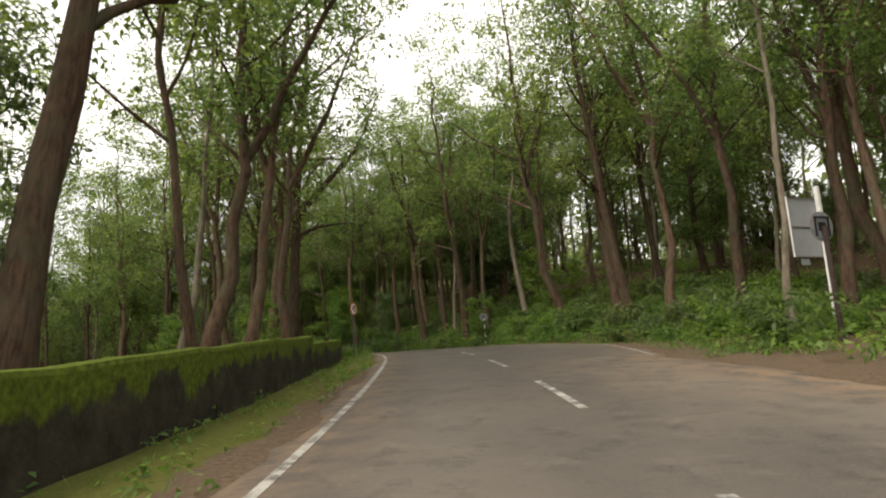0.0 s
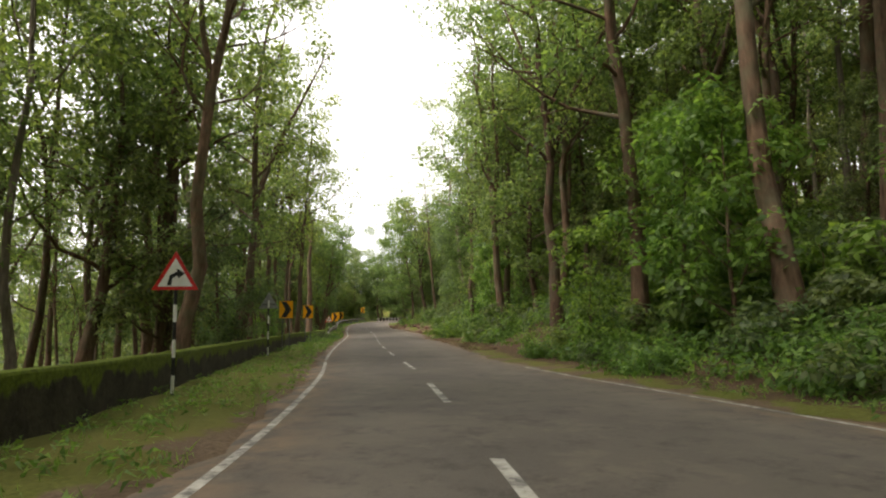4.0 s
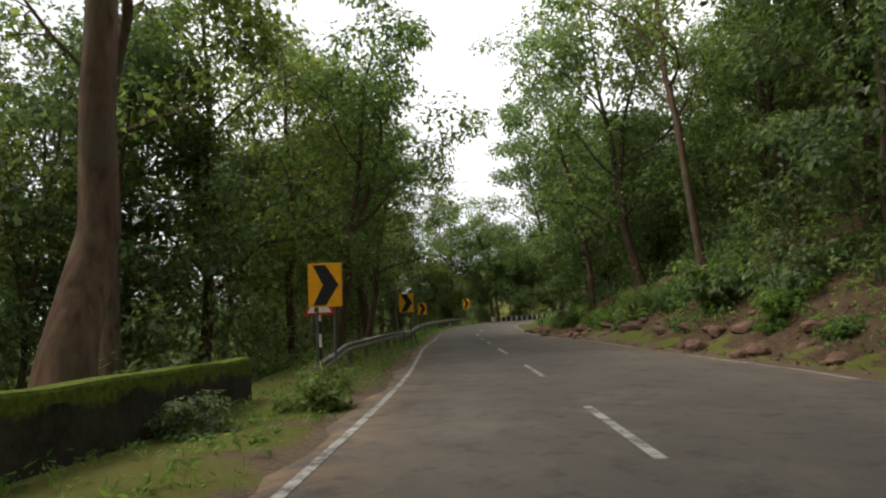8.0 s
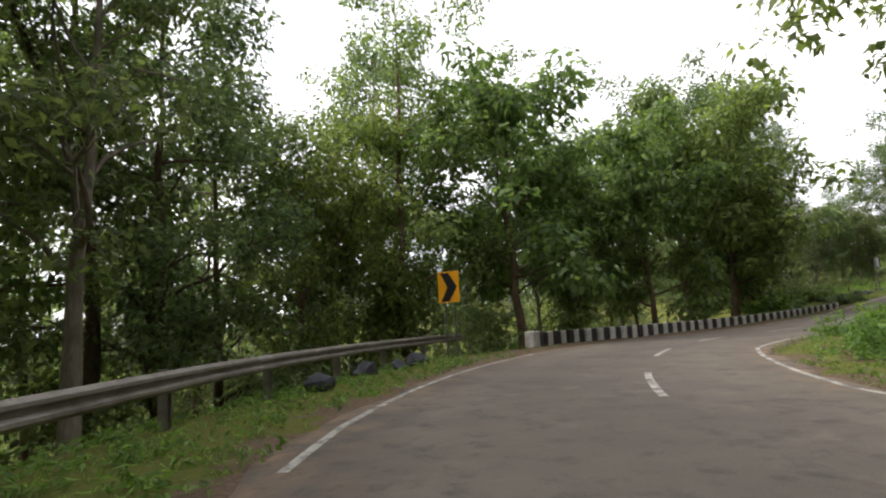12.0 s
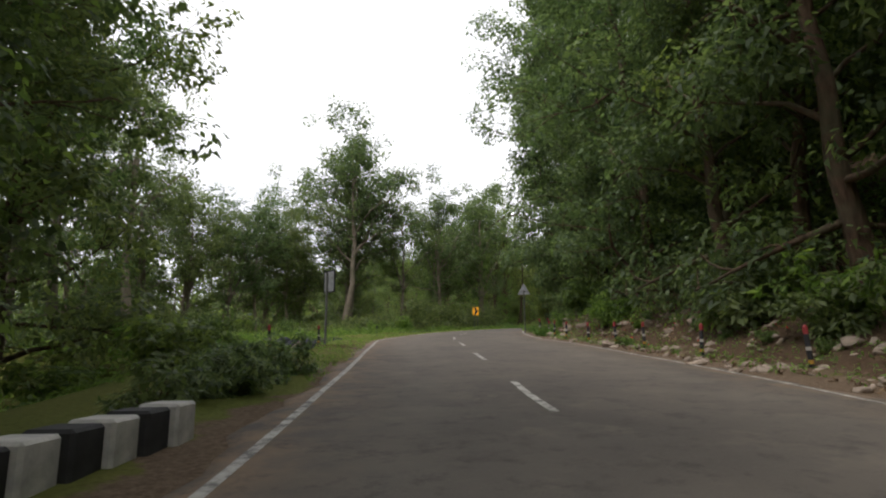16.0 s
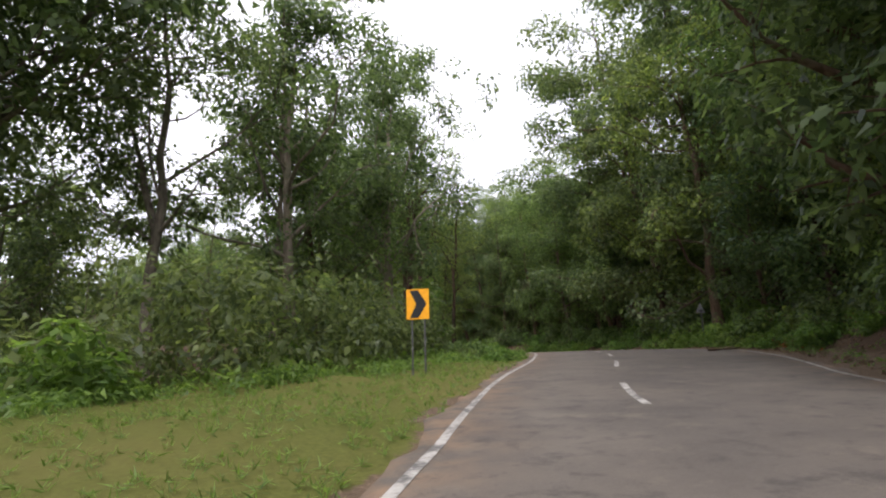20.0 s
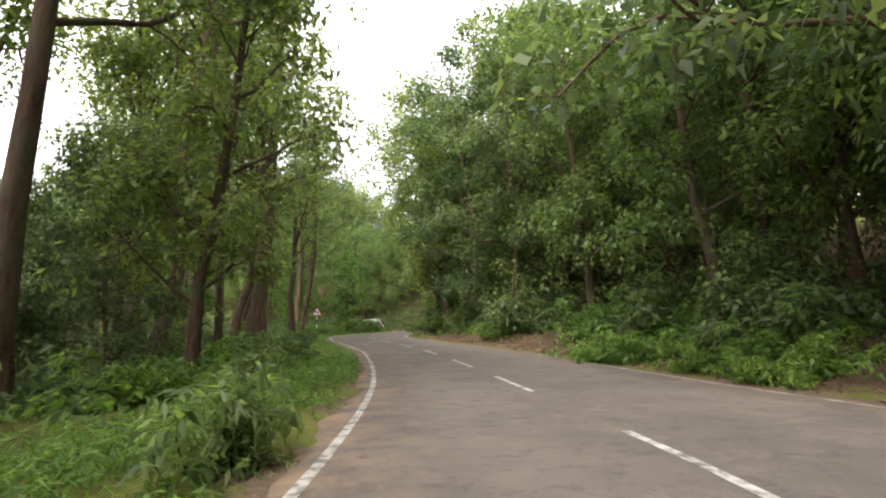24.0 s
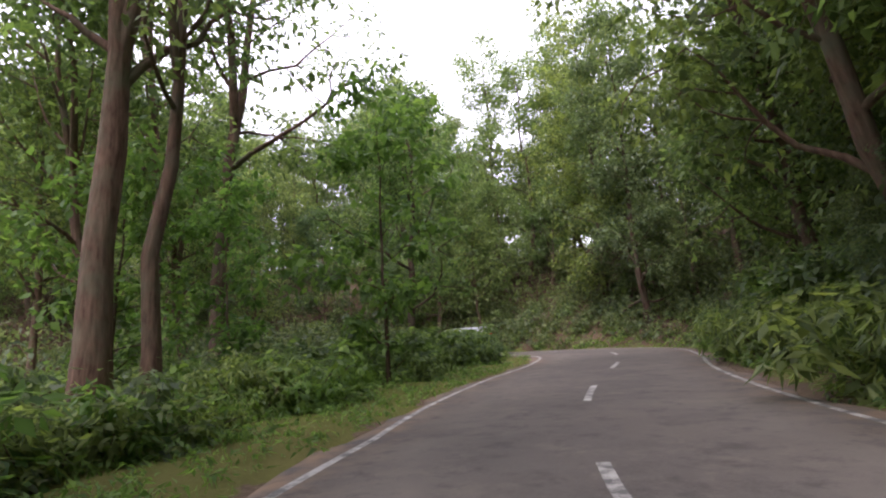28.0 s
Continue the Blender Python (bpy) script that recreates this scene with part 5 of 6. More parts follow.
wood(208, 300, 4.6, 13, 24, (("dense", 4), ("broad", 2), ("giant", 2)), 2.6)
wood(232, 262, -23, -34, 6, (("oak", 1),), 3.2, (0.7, 0.9))
wood(264, 290, -17, -28, 4, (("oak", 5), ("dense", 1), ("broad", 1)), 3)
wood(284, 338, -6.2, -15, 22, (("tall", 4), ("broad", 3), ("leafy", 2), ("young", 1)), 2.6, open_at=lambda s: s < 314 and int(s * 7) % 2)
wood(298, 370, 5, 13, 22, (("leafy", 4), ("broad", 4), ("tall", 2)), 2.6)
wood(338, 386, -6, -15, 11, (("tall", 4), ("tall", 2), ("young", 1)), 2.6)
wood(366, 425, 5, 14, 10, (("leafy", 3), ("broad", 3)))
wood(390, 425, -5, -13, 5, (("broad", 3),))
wood(22, 112, 3, 13, 24, (("young", 1),), 1.2, (0.6, 1.1), open_at=lambda s: s < 44)
wood(22, 112, 6, 16, 12, (("dense", 1),), 1.8, (0.3, 0.5), open_at=lambda s: s < 44)
wood(10, 110, -5, -13, 14, (("young", 2), ("dense", 1)), 1.4, (0.4, 0.75))
wood(404, 440, 4, 17, 18, (("dense", 3), ("broad", 2)), 2.6, (0.5, 0.85))
wood(376, 404, 3.6, 20, 22, (("dense", 3), ("broad", 1)), 2.4, (0.45, 0.75))
wood(318, 346, -7, -16, 12, (("dense", 1),), 1.8, (0.3, 0.6))

for s, d, size in ((303, 14.6, 1.3), (311, 13.8, 1.3), (319, 13, 1.3)):
    tree("giant", s, d, size * 1.08, lean=(0, -8), thick=1.1)


def far_wood(rows, mix, tall_of):
    """Trees standing further back, each one a tree of its own, on a loose grid with jitter."""
    keys, weights = zip(*mix)
    weights = np.array(weights, float) / sum(weights)
    for s0, s1, near, far, count, low, high in rows:
        for _ in range(count):
            s, o = wood_rng.uniform(s0, s1), wood_rng.uniform(abs(near), abs(far))
            d = float(right_edge(s)) + o if near > 0 else float(left_edge(s)) - o
            x, y, z = spot(s, d)
            s2, d2 = nearest([(x, y)])
            if abs(d2[0]) < (17 if s > 200 else min(abs(near), 16)) or not clear(x, y, 2.2):
                continue
            key = keys[wood_rng.choice(len(keys), p=weights)]
            tree(key, s, d, wood_rng.uniform(low, high) / tall_of[key], None, (wood_rng.uniform(-4, 4), wood_rng.uniform(-4, 4)), None, wood_rng.uniform(0.8, 1.25))


TALLNESS = {"tall": 24.0, "pale": 23.0, "broad": 14.5, "dense": 13.5, "leafy": 21.0, "giant": 22.0, "oak": 15.5}
far_wood(((-20, 75, -14, -38, 24, 18, 26), (-20, 110, 16, 55, 170, 20, 29), (75, 130, -14, -34, 40, 13, 20), (280, 395, -14, -38, 44, 10, 15)), (("tall", 5), ("pale", 3), ("leafy", 1)), TALLNESS)
far_wood(((75, 212, 13, 48, 120, 11, 18), (208, 300, 12, 40, 76, 12, 18), (300, 360, 12, 44, 76, 12, 19), (360, 425, 9, 46, 120, 14, 21), (424, 441, 10, 60, 70, 13, 19), (128, 220, -15, -38, 34, 10, 16), (276, 292, -22, -40, 8, 10, 15), (392, 430, -12, -36, 22, 9, 14)), (("leafy", 3), ("broad", 3), ("dense", 2)), TALLNESS)
# the close wood on the first slope: slender trunks, with low trees under them
far_wood(((-8, 78, 13, 46, 60, 14, 24), (-8, 78, 20, 60, 70, 4.5, 8.5)), (("tall", 4), ("pale", 4), ("dense", 2)), TALLNESS)
far_wood(((98, 134, -9, -26, 26, 10, 16),), (("tall", 3), ("pale", 2), ("dense", 2)), TALLNESS)
far_wood(((280, 306, 9, 28, 30, 8, 14),), (("dense", 3), ("broad", 2)), TALLNESS)


def horizon_woods(count, near, far):
    """The woods that close the view all round, far from the road."""
    rng = np.random.RandomState(404)
    lo, hi = ref[:, :2].min(0) - far, ref[:, :2].max(0) + far
    xy = rng.uniform(lo, hi, (count * 4, 2))
    s, d = nearest(xy)
    ok = (np.abs(d) > near) & (np.abs(d) < far)
    xy = xy[ok][:count]
    z = ground(xy[:, 0], xy[:, 1])
    h = rng.uniform(12, 20, len(xy))
    pieces, cs, rs = [], [], []
    for (x, y), q, k in zip(xy, z, h):
        pieces.append(tube(np.array([(x, y, q - 0.5), (x + rng.normal() * 0.4, y, q + k * 0.8)]), [0.2, 0.06], 4))
        for _ in range(8):
            u = rng.uniform(0.08, 1.0)
            r, a = 0.2 * k * (1.15 - u) ** 0.5, rng.uniform(0, 6.28)
            cs.append((x + r * math.cos(a), y + r * math.sin(a), q + k * u)); rs.append(rng.uniform(1.5, 2.6))
    v, f = merge(pieces)
    tagged(new("far_forest_trunks", quick_mesh("far_forest_trunks", v, f, M_BARK)), "trunks of the distant forest", "forest", kind="stuff")
    v, f = leaves(rng, cs, rs, rng.randint(9, 14, len(cs)), 1.5, 0.3, 0.75, 0.7, True)
    tagged(new("far_forest", quick_mesh("far_forest", v, f, M_LEAF_DARK)), "distant forest closing the view on the hills", "forest", kind="stuff")


horizon_woods(3600, 34, 230)


# ---------------------------------------------------------------- undergrowth
def build_bush(seed, height, width, stems, per, leaf, green, slim=0.5):
    rng = np.random.RandomState(seed)
    pieces, cents, rads = [], [], []
    for i in range(stems):
        az = rng.uniform(0, 6.28)
        pts = branch_line(rng, (0.1 * math.cos(az), 0.1 * math.sin(az), -0.15), (math.cos(az) * width / height, math.sin(az) * width / height, 1.0), height * rng.uniform(0.55, 1.15), 4, 0.18, 0.02)
        pieces.append(tube(pts, 0.018 * (1 - 0.7 * np.linspace(0, 1, len(pts))), 4))
        for k in (1, 2, 3, 4):
            for _ in range(2):
                cents.append(pts[k] + rng.normal(size=3) * 0.14 * height); rads.append(0.27 * height * rng.uniform(0.55, 1.0))
    sv, sf = merge(pieces)
    lv, lf = leaves(rng, cents, rads, [int(per * (r / (0.2 * height)) ** 2) + 4 for r in rads], leaf, 0.3, slim, 0.6, plain_share=0.3)
    return quick_mesh("stems", sv, sf, M_BARK), quick_mesh("foliage", lv, lf, green)


BUSHES = [build_bush(300 + i, 1.0, 0.8, 8, 26, 0.15, (M_LEAF_BRIGHT, M_LEAF, M_LEAF_BRIGHT, M_LEAF_DARK, M_LEAF)[i % 5], (0.5, 0.6, 0.42, 0.5, 0.35)[i % 5]) for i in range(5)]
bush_rng = np.random.RandomState(31)


def bush(s, d, size, which=None):
    x, y, z = spot(s, d)
    stems, fol = BUSHES[bush_rng.randint(5) if which is None else which]
    ob = thing("bush", "leafy green shrub growing on the road's verge", "bush", "roadside shrubs", m=pose(x, y, z - 0.03, 0, 0, bush_rng.uniform(0, 360)))
    k = Matrix.Diagonal((size * bush_rng.uniform(0.9, 1.4), size * bush_rng.uniform(0.9, 1.4), size, 1))
    part("stem", stems, ob, m=k)
    part("foliage", fol, ob, m=k)


def thicket(s0, s1, near, far, count, size, which=None):
    for _ in range(count):
        s, o = bush_rng.uniform(s0, s1), bush_rng.uniform(abs(near), abs(far))
        d = float(right_edge(s)) + o if near > 0 else float(left_edge(s)) - o
        bush(s, d, bush_rng.uniform(*size), which)


thicket(20, 78, 1.6, 5, 55, (0.7, 1.35))
thicket(46, 60, -1.0, -2.4, 9, (0.7, 1.1), 0)
thicket(22, 60, -0.8, -2.2, 10, (0.4, 0.8))
thicket(66, 128, 2.6, 8, 20, (1.0, 2.0), 0)
thicket(92, 126, -1.0, -2.6, 7, (0.4, 0.8))
thicket(110, 166, 1.6, 4, 14, (0.5, 1.1))
thicket(170, 200, 1.0, 7, 16, (0.6, 1.4), 2)
thicket(186, 234, -3.6, -7, 14, (0.8, 1.8))
thicket(221, 228, -1.2, -3.0, 9, (0.5, 0.9), 3)
thicket(249, 268, 0.9, 2.4, 9, (0.45, 0.85))
thicket(214, 268, 1.4, 3.6, 16, (0.25, 0.5))
thicket(139, 157, 2.8, 4.6, 16, (0.7, 1.3))
thicket(286, 300, 2.2, 5, 12, (0.5, 1.1))
thicket(284, 300, 1.4, 3.6, 14, (0.7, 1.4), 0)
thicket(284, 330, -0.9, -4, 18, (0.5, 1.2))
thicket(300, 332, 1.0, 4, 24, (0.8, 1.5), 2)
thicket(330, 337, 4, 7, 6, (1.2, 1.9), 2)
thicket(340, 372, -1.4, -5, 10, (0.5, 1.0))
thicket(320, 344, -3.0, -8, 34, (0.5, 1.2))
thicket(364, 384, 1.5, 2.9, 18, (1.2, 1.8), 4)
thicket(362, 392, 2.2, 5, 12, (1.1, 1.9), 4)
thicket(364, 384, 2.8, 5, 10, (1.6, 2.3), 1)
thicket(372, 400, -1.8, -5, 10, (0.6, 1.3))
thicket(365, 375, -3.0, -6.4, 24, (0.9, 1.6))
for s, d, size in ((386.0, -4.6, 1.7), (388.5, -5.2, 1.9), (390.5, -4.4, 1.7), (384.0, -5.8, 1.8), (392.5, -5.6, 1.9)):
    bush(s, d, size, 1)
for x, y, size in ((-31.8, 338.2, 1.9), (-31.0, 340.0, 1.8), (-32.6, 336.4, 1.9), (-30.4, 342.0, 1.7)):
    s, d = nearest([(x, y)])
    bush(float(s[0]), float(d[0]), size, 1)


def shrub_mass(rows):
    """Shrubs further up the banks, joined by the colour of their leaves."""
    made = {}
    for s0, s1, near, far, count, low, high in rows:
        for _ in range(count):
            s, o = bush_rng.uniform(s0, s1), bush_rng.uniform(abs(near), abs(far))
            fol = BUSHES[bush_rng.randint(5)][1]
            v, f = np.empty(len(fol.vertices) * 3, np.float32), np.empty(len(fol.loops), np.int32)
            fol.vertices.foreach_get("co", v)
            fol.loops.foreach_get("vertex_index", f)
            size, a = bush_rng.uniform(low, high), bush_rng.uniform(0, 6.28)
            v = v.reshape(-1, 3) * size * np.array([1.2, 1.1, 1.0])
            v = v @ np.array([[math.cos(a), math.sin(a), 0], [-math.sin(a), math.cos(a), 0], [0, 0, 1]])
            v = v + np.array(spot(s, float(right_edge(s)) + o if near > 0 else float(left_edge(s)) - o))
            made.setdefault(fol.materials[0].name, []).append((v, f.reshape(-1, 3)))
    for key, pieces in made.items():
        v, f = merge(pieces)
        tagged(new("shrub_mass", quick_mesh("shrub_mass", v, f, bpy.data.materials[key])), "leafy shrubs massed on the slopes beside the road", "undergrowth", kind="stuff")


shrub_mass(((14, 66, 2.6, 9, 24, 0.8, 1.7), (20, 78, 4, 12, 60, 0.9, 1.7), (66, 128, 2.6, 8, 14, 1.0, 2.2), (128, 170, 3, 8, 12, 0.8, 1.8), (212, 300, 2.4, 6, 26, 0.8, 2.0), (252, 292, -8, -13, 8, 0.8, 1.8), (300, 332, 3.5, 7, 12, 1.2, 2.2), (340, 358, 3.4, 6, 8, 1.0, 2.0), (374, 388, 3.5, 7, 14, 1.6, 2.4)))


def cover_mesh(name, label, rows, leaf, green, per, slim=0.5, droop=0.1, category="undergrowth", single=False, plain_share=0.0):
    """Low growth on the ground, as one thing: rows of s range, offsets, count and height."""
    rng = np.random.RandomState(len(name) * 7 + 1)
    cs, rs = [], []
    for s0, s1, near, far, count, high, *lift in rows:
        s = rng.uniform(s0, s1, count)
        o = rng.uniform(abs(near), abs(far), count)
        mound = np.ones(count)
        if high >= 0.85:
            # gathered in mounds of uneven height
            heaps = max(1, count // 7)
            pick = rng.randint(0, heaps, count)
            s = rng.uniform(s0, s1, heaps)[pick] + rng.normal(size=count) * 0.75
            o = np.clip(rng.uniform(abs(near), abs(far), heaps)[pick] + rng.normal(size=count) * 0.6, abs(near), abs(far) + 1)
            mound = rng.uniform(0.55, 1.5, heaps)[pick]
        d = right_edge(s) + o if near > 0 else left_edge(s) - o
        k = np.interp(s, ref_s, np.arange(len(ref_s))).astype(int).clip(0, len(ref_s) - 1)
        x = np.interp(s, ref_s, ref[:, 0]) + d * ref_t[k, 1]
        y = np.interp(s, ref_s, ref[:, 1]) - d * ref_t[k, 0]
        s2, d2 = nearest(np.stack([x, y], 1))
        ok = (d2 < left_edge(s2) - 0.35) | (d2 > right_edge(s2) + 0.35)
        x, y, mound = x[ok], y[ok], mound[ok]
        z = ground(x, y)
        h = high * mound * rng.uniform(0.5, 1.15, len(x))
        if lift:
            z = z + rng.uniform(0, lift[0], len(x))
        cs += list(np.stack([x, y, z + h * 0.45], 1))
        rs += list(h * 0.9)
    v, f = leaves(rng, cs, rs, [per] * len(cs), leaf, droop, slim, 0.6, single, plain_share)
    tagged(new(name, quick_mesh(name, v, f, green)), label, category, kind="stuff")


cover_mesh("bright_shrubs", "bright green waist-high shrubs massed on the slope", (
    (30, 80, 2.0, 8, 560, 0.8), (44, 128, 2.6, 10, 560, 1.1), (18, 50, 4, 12, 300, 0.7), (112, 168, 2.6, 6.5, 260, 0.9), (170, 204, 3, 9, 160, 1.0), (300, 332, 2.6, 6, 120, 1.1)), 0.18, M_LEAF_BRIGHT, 58, 0.6, 0.3, plain_share=0.6)
cover_mesh("shrub_layer", "head-high mass of shrubs and creepers on the bank", (
    (70, 128, 4.2, 10, 260, 1.7), (126, 166, 4.5, 11, 240, 1.7), (206, 298, 3.6, 10, 620, 1.9), (298, 365, 3.8, 10, 480, 1.8), (362, 425, 2.2, 12, 700, 1.9), (126, 188, -5, -11, 200, 1.4), (188, 226, -5.5, -11, 160, 1.4),
    (284, 372, -5.5, -14, 260, 1.3), (344, 400, -6, -15, 300, 1.5), (370, 410, -3.6, -9, 140, 1.3), (230, 290, -13, -20, 200, 1.5), (84, 126, -7, -13, 90, 1.2)), 0.24, M_LEAF_DARK, 48, 0.62, 0.3, plain_share=0.8)
cover_mesh("creepers", "creepers and hanging foliage draping the trees on the bank", (
    (206, 300, 4.2, 8.5, 900, 1.3, 9.0), (338, 420, 4.0, 8.5, 800, 1.3, 8.0), (120, 168, 5.0, 9, 260, 1.2, 6.0), (300, 338, 5.0, 9, 240, 1.2, 7.0)), 0.25, M_LEAF, 48, 0.66, 0.4, plain_share=0.8)
cover_mesh("shrub_bank", "bank of tall leafy shrubs behind the clipped hedge", (
    (128, 146, -5, -13, 110, 1.4, 2.6), (146, 180, -8, -14, 110, 1.2, 1.2), (180, 198, -8, -18, 130, 1.5, 3.4), (244, 262, -13, -20, 160, 1.3, 1.2), (260, 270, -10, -16, 140, 0.9, 0.5), (268, 276, -9, -14, 150, 1.2, 1.2), (274, 298, -5.6, -11, 330, 1.4, 2.8), (335, 402, -7, -20, 560, 1.4, 1.2), (378, 404, 1.4, 9, 520, 1.0, 0.4), (378, 402, 3, 26, 1300, 1.7, 0.8), (366, 380, 5, 16, 200, 1.6, 1.0), (402, 441, 3, 18, 420, 1.7, 0.8), (426, 441, 16, 40, 260, 1.7, 1.0)), 0.27, M_LEAF_DARK, 34, 0.66, 0.3, plain_share=0.7)
cover_mesh("low_hedge", "low ragged hedge bordering the grass", ((230, 250, -11, -12.3, 130, 0.42), (250, 256, -9.5, -11, 60, 0.42), (256, 262, -8.8, -9.9, 60, 0.42), (262, 268, -8.2, -9.3, 60, 0.42), (268, 274, -7.2, -8.4, 70, 0.42), (274, 277.5, -5.0, -7.2, 60, 0.45), (277, 281, -3.4, -5, 60, 0.45), (281, 296, -2.4, -3.8, 150, 0.42), (296, 312, -1.4, -2.6, 120, 0.35)), 0.16, M_LEAF_BRIGHT, 16, 0.5, 0.2, "hedge", True)
cover_mesh("undergrowth", "knee-high leafy weeds covering the forest floor", (
    (0, 75, 2.2, 18, 1700, 0.7), (16, 84, 9, 36, 1800, 1.0), (0, 70, -4, -18, 700, 0.5), (66, 170, 3, 18, 1500, 0.8), (70, 186, -4, -16, 700, 0.6), (186, 300, -5, -14, 600, 0.7),
    (210, 300, 3, 16, 1100, 0.8), (290, 372, -3, -16, 900, 0.6), (340, 392, -5, -20, 700, 1.0), (300, 420, 2.6, 16, 1200, 0.8), (372, 430, -2.4, -12, 500, 0.6), (376, 406, 0.8, 9, 600, 0.6)), 0.19, M_LEAF_BRIGHT, 26, 0.7, 0.1, "undergrowth", True)
cover_mesh("low_weeds", "low bright weeds along the road's edge", (
    (14, 70, 0.9, 3.2, 420, 0.28), (0, 128, -0.5, -3.0, 900, 0.22), (128, 172, -0.6, -3.0, 320, 0.22), (164, 184, -0.5, -4.4, 420, 0.2), (168, 200, 0.4, 6, 420, 0.26), (212, 300, 0.8, 2.6, 420, 0.25), (212, 270, 1.4, 5, 640, 0.36), (216, 266, 1.0, 2.4, 90, 0.4),
    (286, 372, -0.5, -3.2, 900, 0.26), (352, 410, 0.5, 2.2, 300, 0.3), (372, 410, -0.4, -3, 300, 0.25), (356, 382, -0.4, -5, 420, 0.26), (320, 346, -1.8, -7.5, 700, 0.34)), 0.11, M_LEAF_BRIGHT, 14, 0.5, 0.1, "undergrowth", True)
cover_mesh("grass", "short green grass blades on the verges", (
    (0, 130, -0.4, -3.6, 1500, 0.10), (130, 190, -0.5, -4, 900, 0.10), (224, 292, -0.3, -11, 9000, 0.07), (292, 372, -0.4, -3.4, 1200, 0.11), (168, 200, 0.3, 5, 700, 0.12), (14, 70, 0.7, 3, 500, 0.10)), 0.12, M_LEAF_BRIGHT, 9, 0.16, -0.9, "grass", True)
cover_mesh("fallen_leaves", "dry brown leaves scattered along the bank", (
    (90, 168, 0.6, 4, 500, 0.05), (84, 114, 0.4, 3.2, 900, 0.05), (126, 166, 0.6, 4.2, 1300, 0.05), (212, 300, 0.7, 4.2, 2900, 0.05), (284, 300, 0.8, 6.5, 1500, 0.05), (296, 366, 0.6, 4.5, 2200, 0.05), (330, 364, 0.8, 5.5, 2600, 0.05)), 0.105, M_DRY, 10, 0.6, 0.0, "leaf litter", True)


# ---------------------------------------------------------------- the white car
def car_body(parent):
    """Side outlines lofted across the width."""
    low = [(-2.18, 0.30), (-2.2, 0.62), (-2.1, 0.82), (-2.02, 1.0), (-1.2, 1.0), (0.9, 0.98), (1.25, 0.95), (2.0, 0.80), (2.17, 0.60), (2.17, 0.32), (1.2, 0.26), (-1.2, 0.26)]
    bm = bmesh.new()
    rings = []
    for x, k in ((-0.86, 0.90), (-0.84, 0.97), (-0.6, 1.0), (0.6, 1.0), (0.84, 0.97), (0.86, 0.90)):
        rings.append([bm.verts.new((x, yy * (0.97 + 0.03 * (k > 0.95)), 0.6 + (zz - 0.6) * k)) for yy, zz in low])
    for a, c in zip(rings, rings[1:]):
        for i in range(len(low)):
            bm.faces.new((a[i], a[(i + 1) % len(low)], c[(i + 1) % len(low)], c[i]))
    bm.faces.new(rings[0][::-1])
    bm.faces.new(rings[-1])
    bmesh.ops.recalc_face_normals(bm, faces=bm.faces)
    part("body", bm, parent, M_CAR)
    cab = [(-2.0, 0.98), (-1.86, 1.30), (-1.72, 1.60), (-1.4, 1.67), (0.0, 1.69), (0.5, 1.62), (1.25, 1.0)]
    bm = bmesh.new()
    rings = []
    for x, k in ((-1, 1.0), (-0.5, 1.0), (0.5, 1.0), (1, 1.0)):
        rings.append([bm.verts.new((x * (0.80 - 0.17 * (zz - 1.0) / 0.7), yy, zz - (0.03 if abs(x) == 1 and zz > 1.5 else 0))) for yy, zz in cab])
    for a, c in zip(rings, rings[1:]):
        for i in range(len(cab) - 1):
            bm.faces.new((a[i], a[i + 1], c[i + 1], c[i]))
    bm.faces.new(rings[0][::-1])
    bm.faces.new(rings[-1])
    bmesh.ops.recalc_face_normals(bm, faces=bm.faces)
    part("cabin", bm, parent, M_CAR)


M_CAR = plain("car_white", (0.74, 0.75, 0.76), 0.25, 0, 0.04, 1.0, 0)
M_GLASS = plain("dark_window", (0.02, 0.025, 0.03), 0.06, 0, 0.1, 1.0, 0)
M_RUBBER = plain("tyre_rubber", (0.02, 0.02, 0.02), 0.9, 0, 0.2)
M_RIM = plain("alloy", (0.42, 0.42, 0.44), 0.35, 0.8, 0.1)
M_LAMP = plain("tail_lamp_red", (0.45, 0.012, 0.015), 0.2, 0, 0.1, 2, 0)


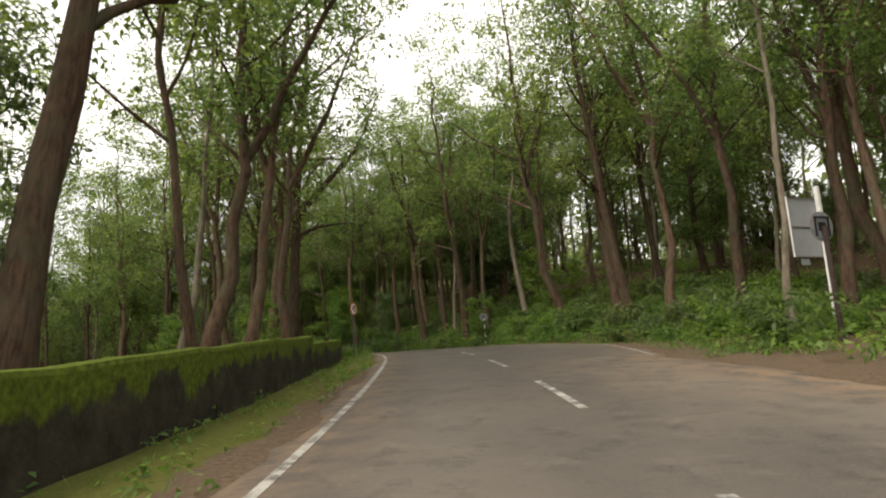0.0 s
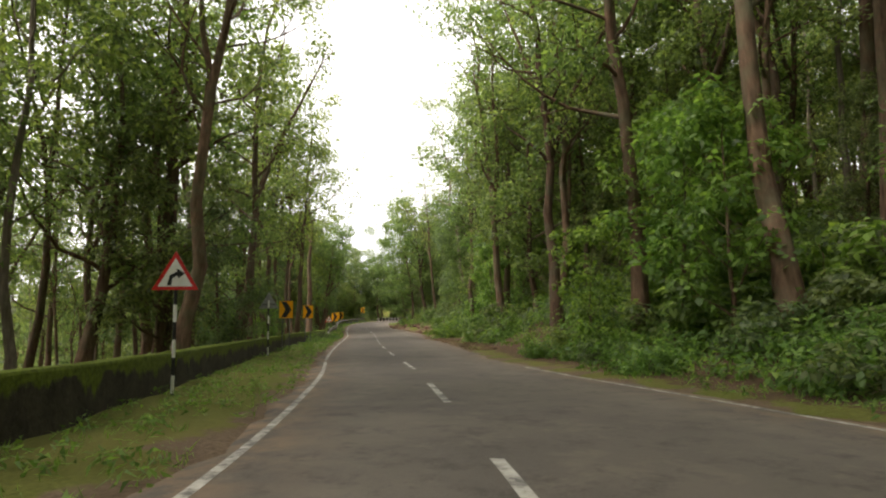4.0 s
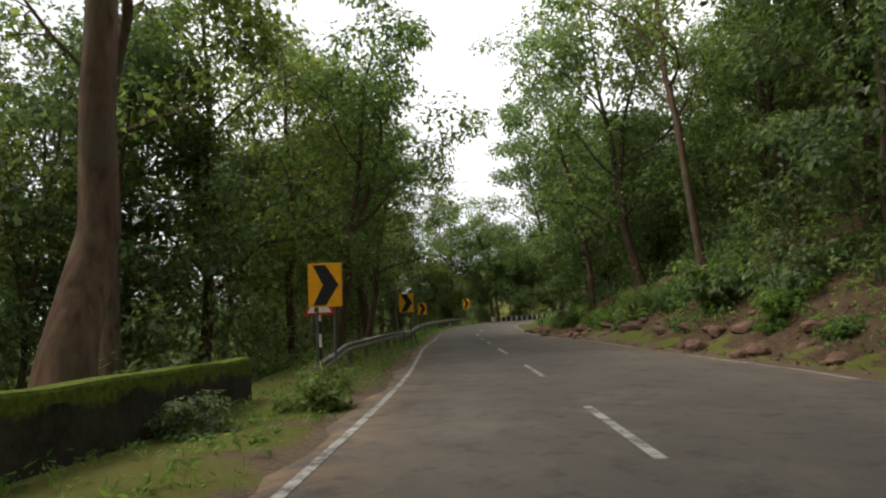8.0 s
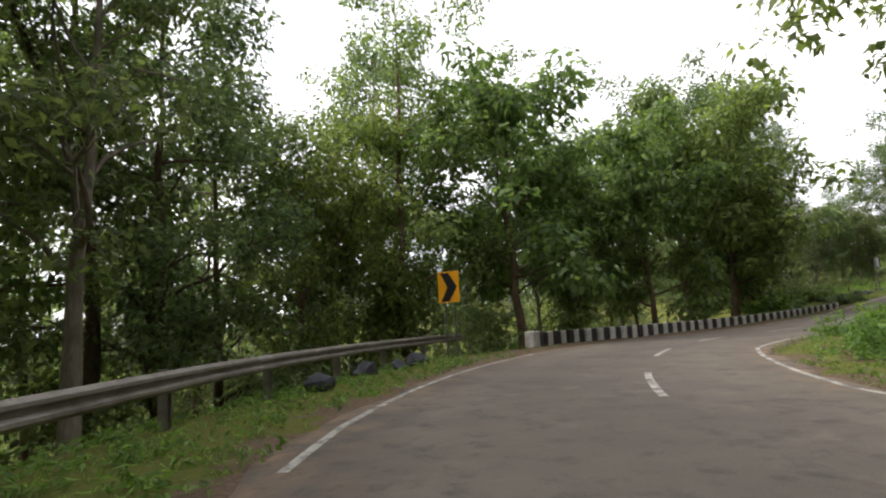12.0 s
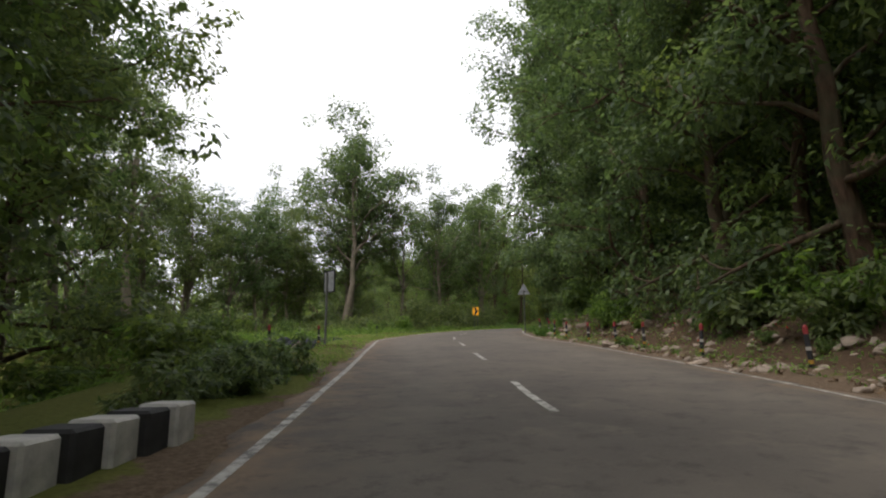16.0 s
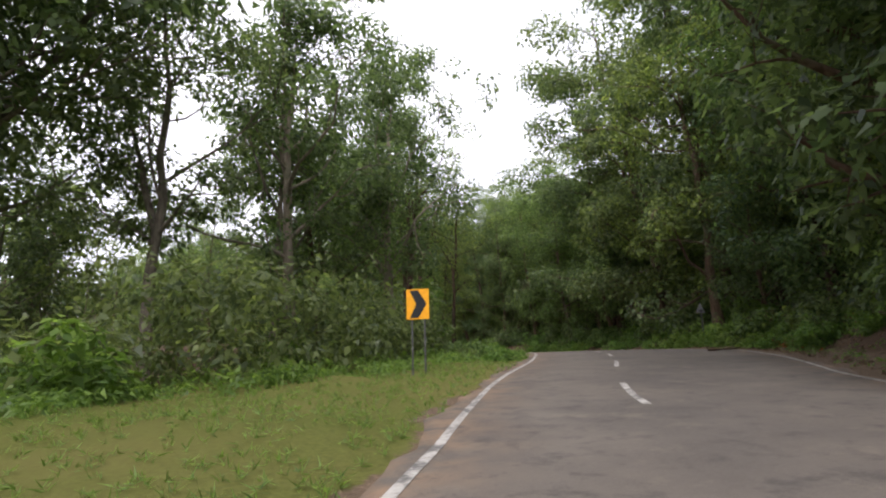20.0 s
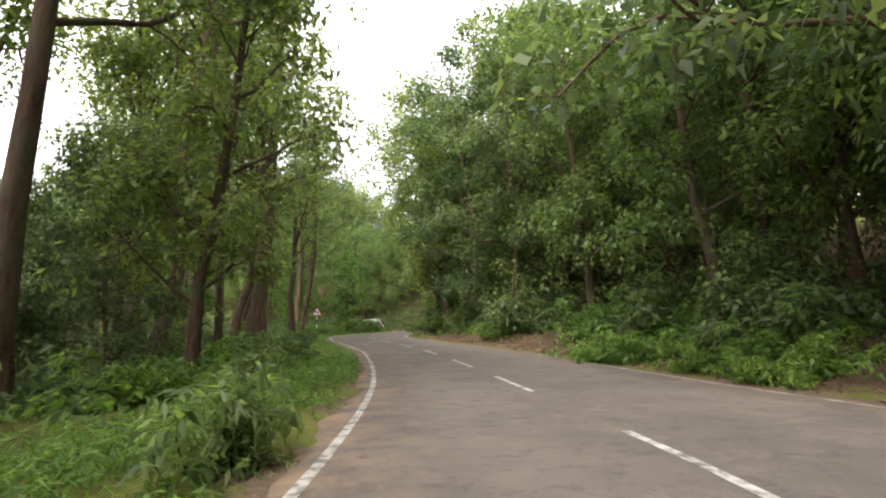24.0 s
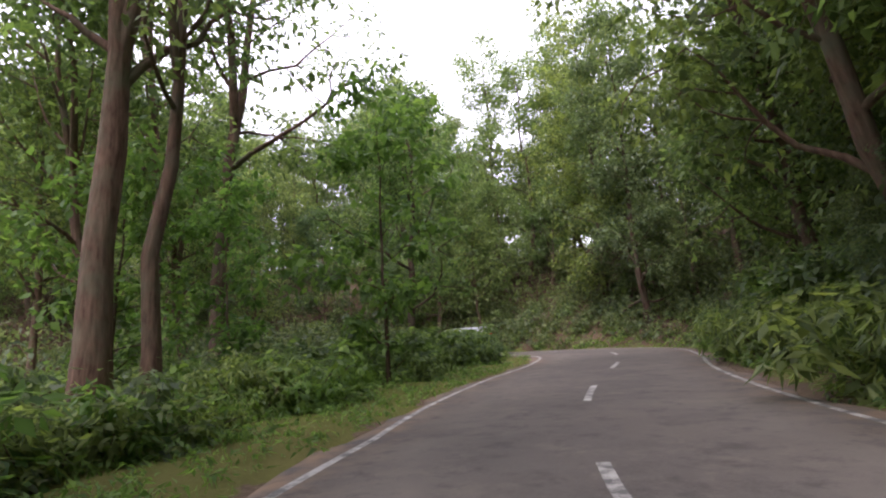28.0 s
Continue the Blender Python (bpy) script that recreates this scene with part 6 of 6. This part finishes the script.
def white_car(s, d):
    x, y, z = spot(s, d)
    car = thing("car", "white seven-seat family car with red tail lamps on the road", "car", m=pose(x, y, road_z(s) + 0.03, 0, 0, heading(s)))
    car_body(car)
    part("rear_window", slab([(-0.6, 1.06), (0.6, 1.06), (0.52, 1.5), (-0.52, 1.5)], 0.01), car, M_GLASS, m=pose(0, -1.985, 0, -17, 0, 0) @ pose(0, 0, 0.01))
    for side in (-1, 1):
        lamp = [(side * 0.62, 0.86), (side * 0.86, 0.84), (side * 0.84, 1.28), (side * 0.76, 1.28), (side * 0.74, 0.98), (side * 0.62, 0.95)]
        part("tail_lamp", slab(lamp, 0.12, (0, -2.10, 0)), car, M_LAMP)
        win = [(-1.75, 1.06), (-1.62, 1.5), (0.3, 1.5), (0.95, 1.06)]
        bm = slab([(q[0], q[1]) for q in win], 0.01)
        part("side_window", bm, car, M_GLASS, m=pose(side * (1.045), 0, 0, 0, 0, 90) @ pose(0, 0, 0, 13.5 * side, 0, 0))
        part("mirror", box(0.2, 0.12, 0.14, (side * 0.98, 0.85, 1.08), 0.03), car, M_CAR)
        for yy in (-1.38, 1.36):
            wh = part("wheel", rod(0.2, 0.2, -0.11, 0.11, 12), car, M_RIM, m=pose(side * 0.76, yy, 0.31, 0, 90, 0))
            bm = bmesh.new()
            bmesh.ops.create_cone(bm, cap_ends=True, segments=22, radius1=0.31, radius2=0.31, depth=0.2)
            bmesh.ops.bevel(bm, geom=[e for e in bm.edges if abs(e.verts[0].co.z - e.verts[1].co.z) < 1e-4], offset=0.03, segments=2, affect="EDGES")
            part("tyre", bm, wh, M_RUBBER)
    part("bumper", box(1.66, 0.16, 0.28, (0, -2.14, 0.45), 0.05), car, M_CAR)
    part("bumper_trim", box(1.3, 0.06, 0.14, (0, -2.21, 0.36), 0.02), car, M_BLACK)
    part("number_plate", box(0.5, 0.012, 0.11, (0, -2.205, 0.80), 0.004), car, M_WHITE)
    part("plate_bar", box(0.38, 0.006, 0.045, (0, -2.213, 0.80), 0.001), car, M_BLACK)
    part("spoiler", box(1.2, 0.22, 0.05, (0, -1.82, 1.64), 0.02), car, M_CAR)
    return car


white_car(399.5, -0.1)

cover_mesh("gravel", "dark loose gravel spilt on the lawn", ((242.5, 247.5, -2.6, -4.6, 900, 0.03),), 0.07, M_ROCK_DARK, 4, 1.0, 0.0, "gravel")
cover_mesh("earth_clods", "reddish clods of earth on the worn lawn", ((236.5, 239.5, -0.8, -2.6, 300, 0.03),), 0.06, M_ROCK_RED, 4, 1.0, 0.0, "gravel")
cover_mesh("verge_ridge", "bright clipped grassy ridge between road and forest", ((306, 316, -1.6, -3.0, 420, 0.42), (315, 325, -1.2, -2.4, 420, 0.42), (324, 332, -0.6, -1.6, 260, 0.36)), 0.13, M_LEAF_BRIGHT, 16, 0.3, -0.2, "hedge", True)
cover_mesh("flowers", "small red flowers scattered among the weeds", ((226, 262, 1.2, 3.2, 40, 0.5), (284, 296, 1.4, 3.4, 30, 0.9)), 0.07, M_RED, 3, 0.9, 0.0, "flowers")
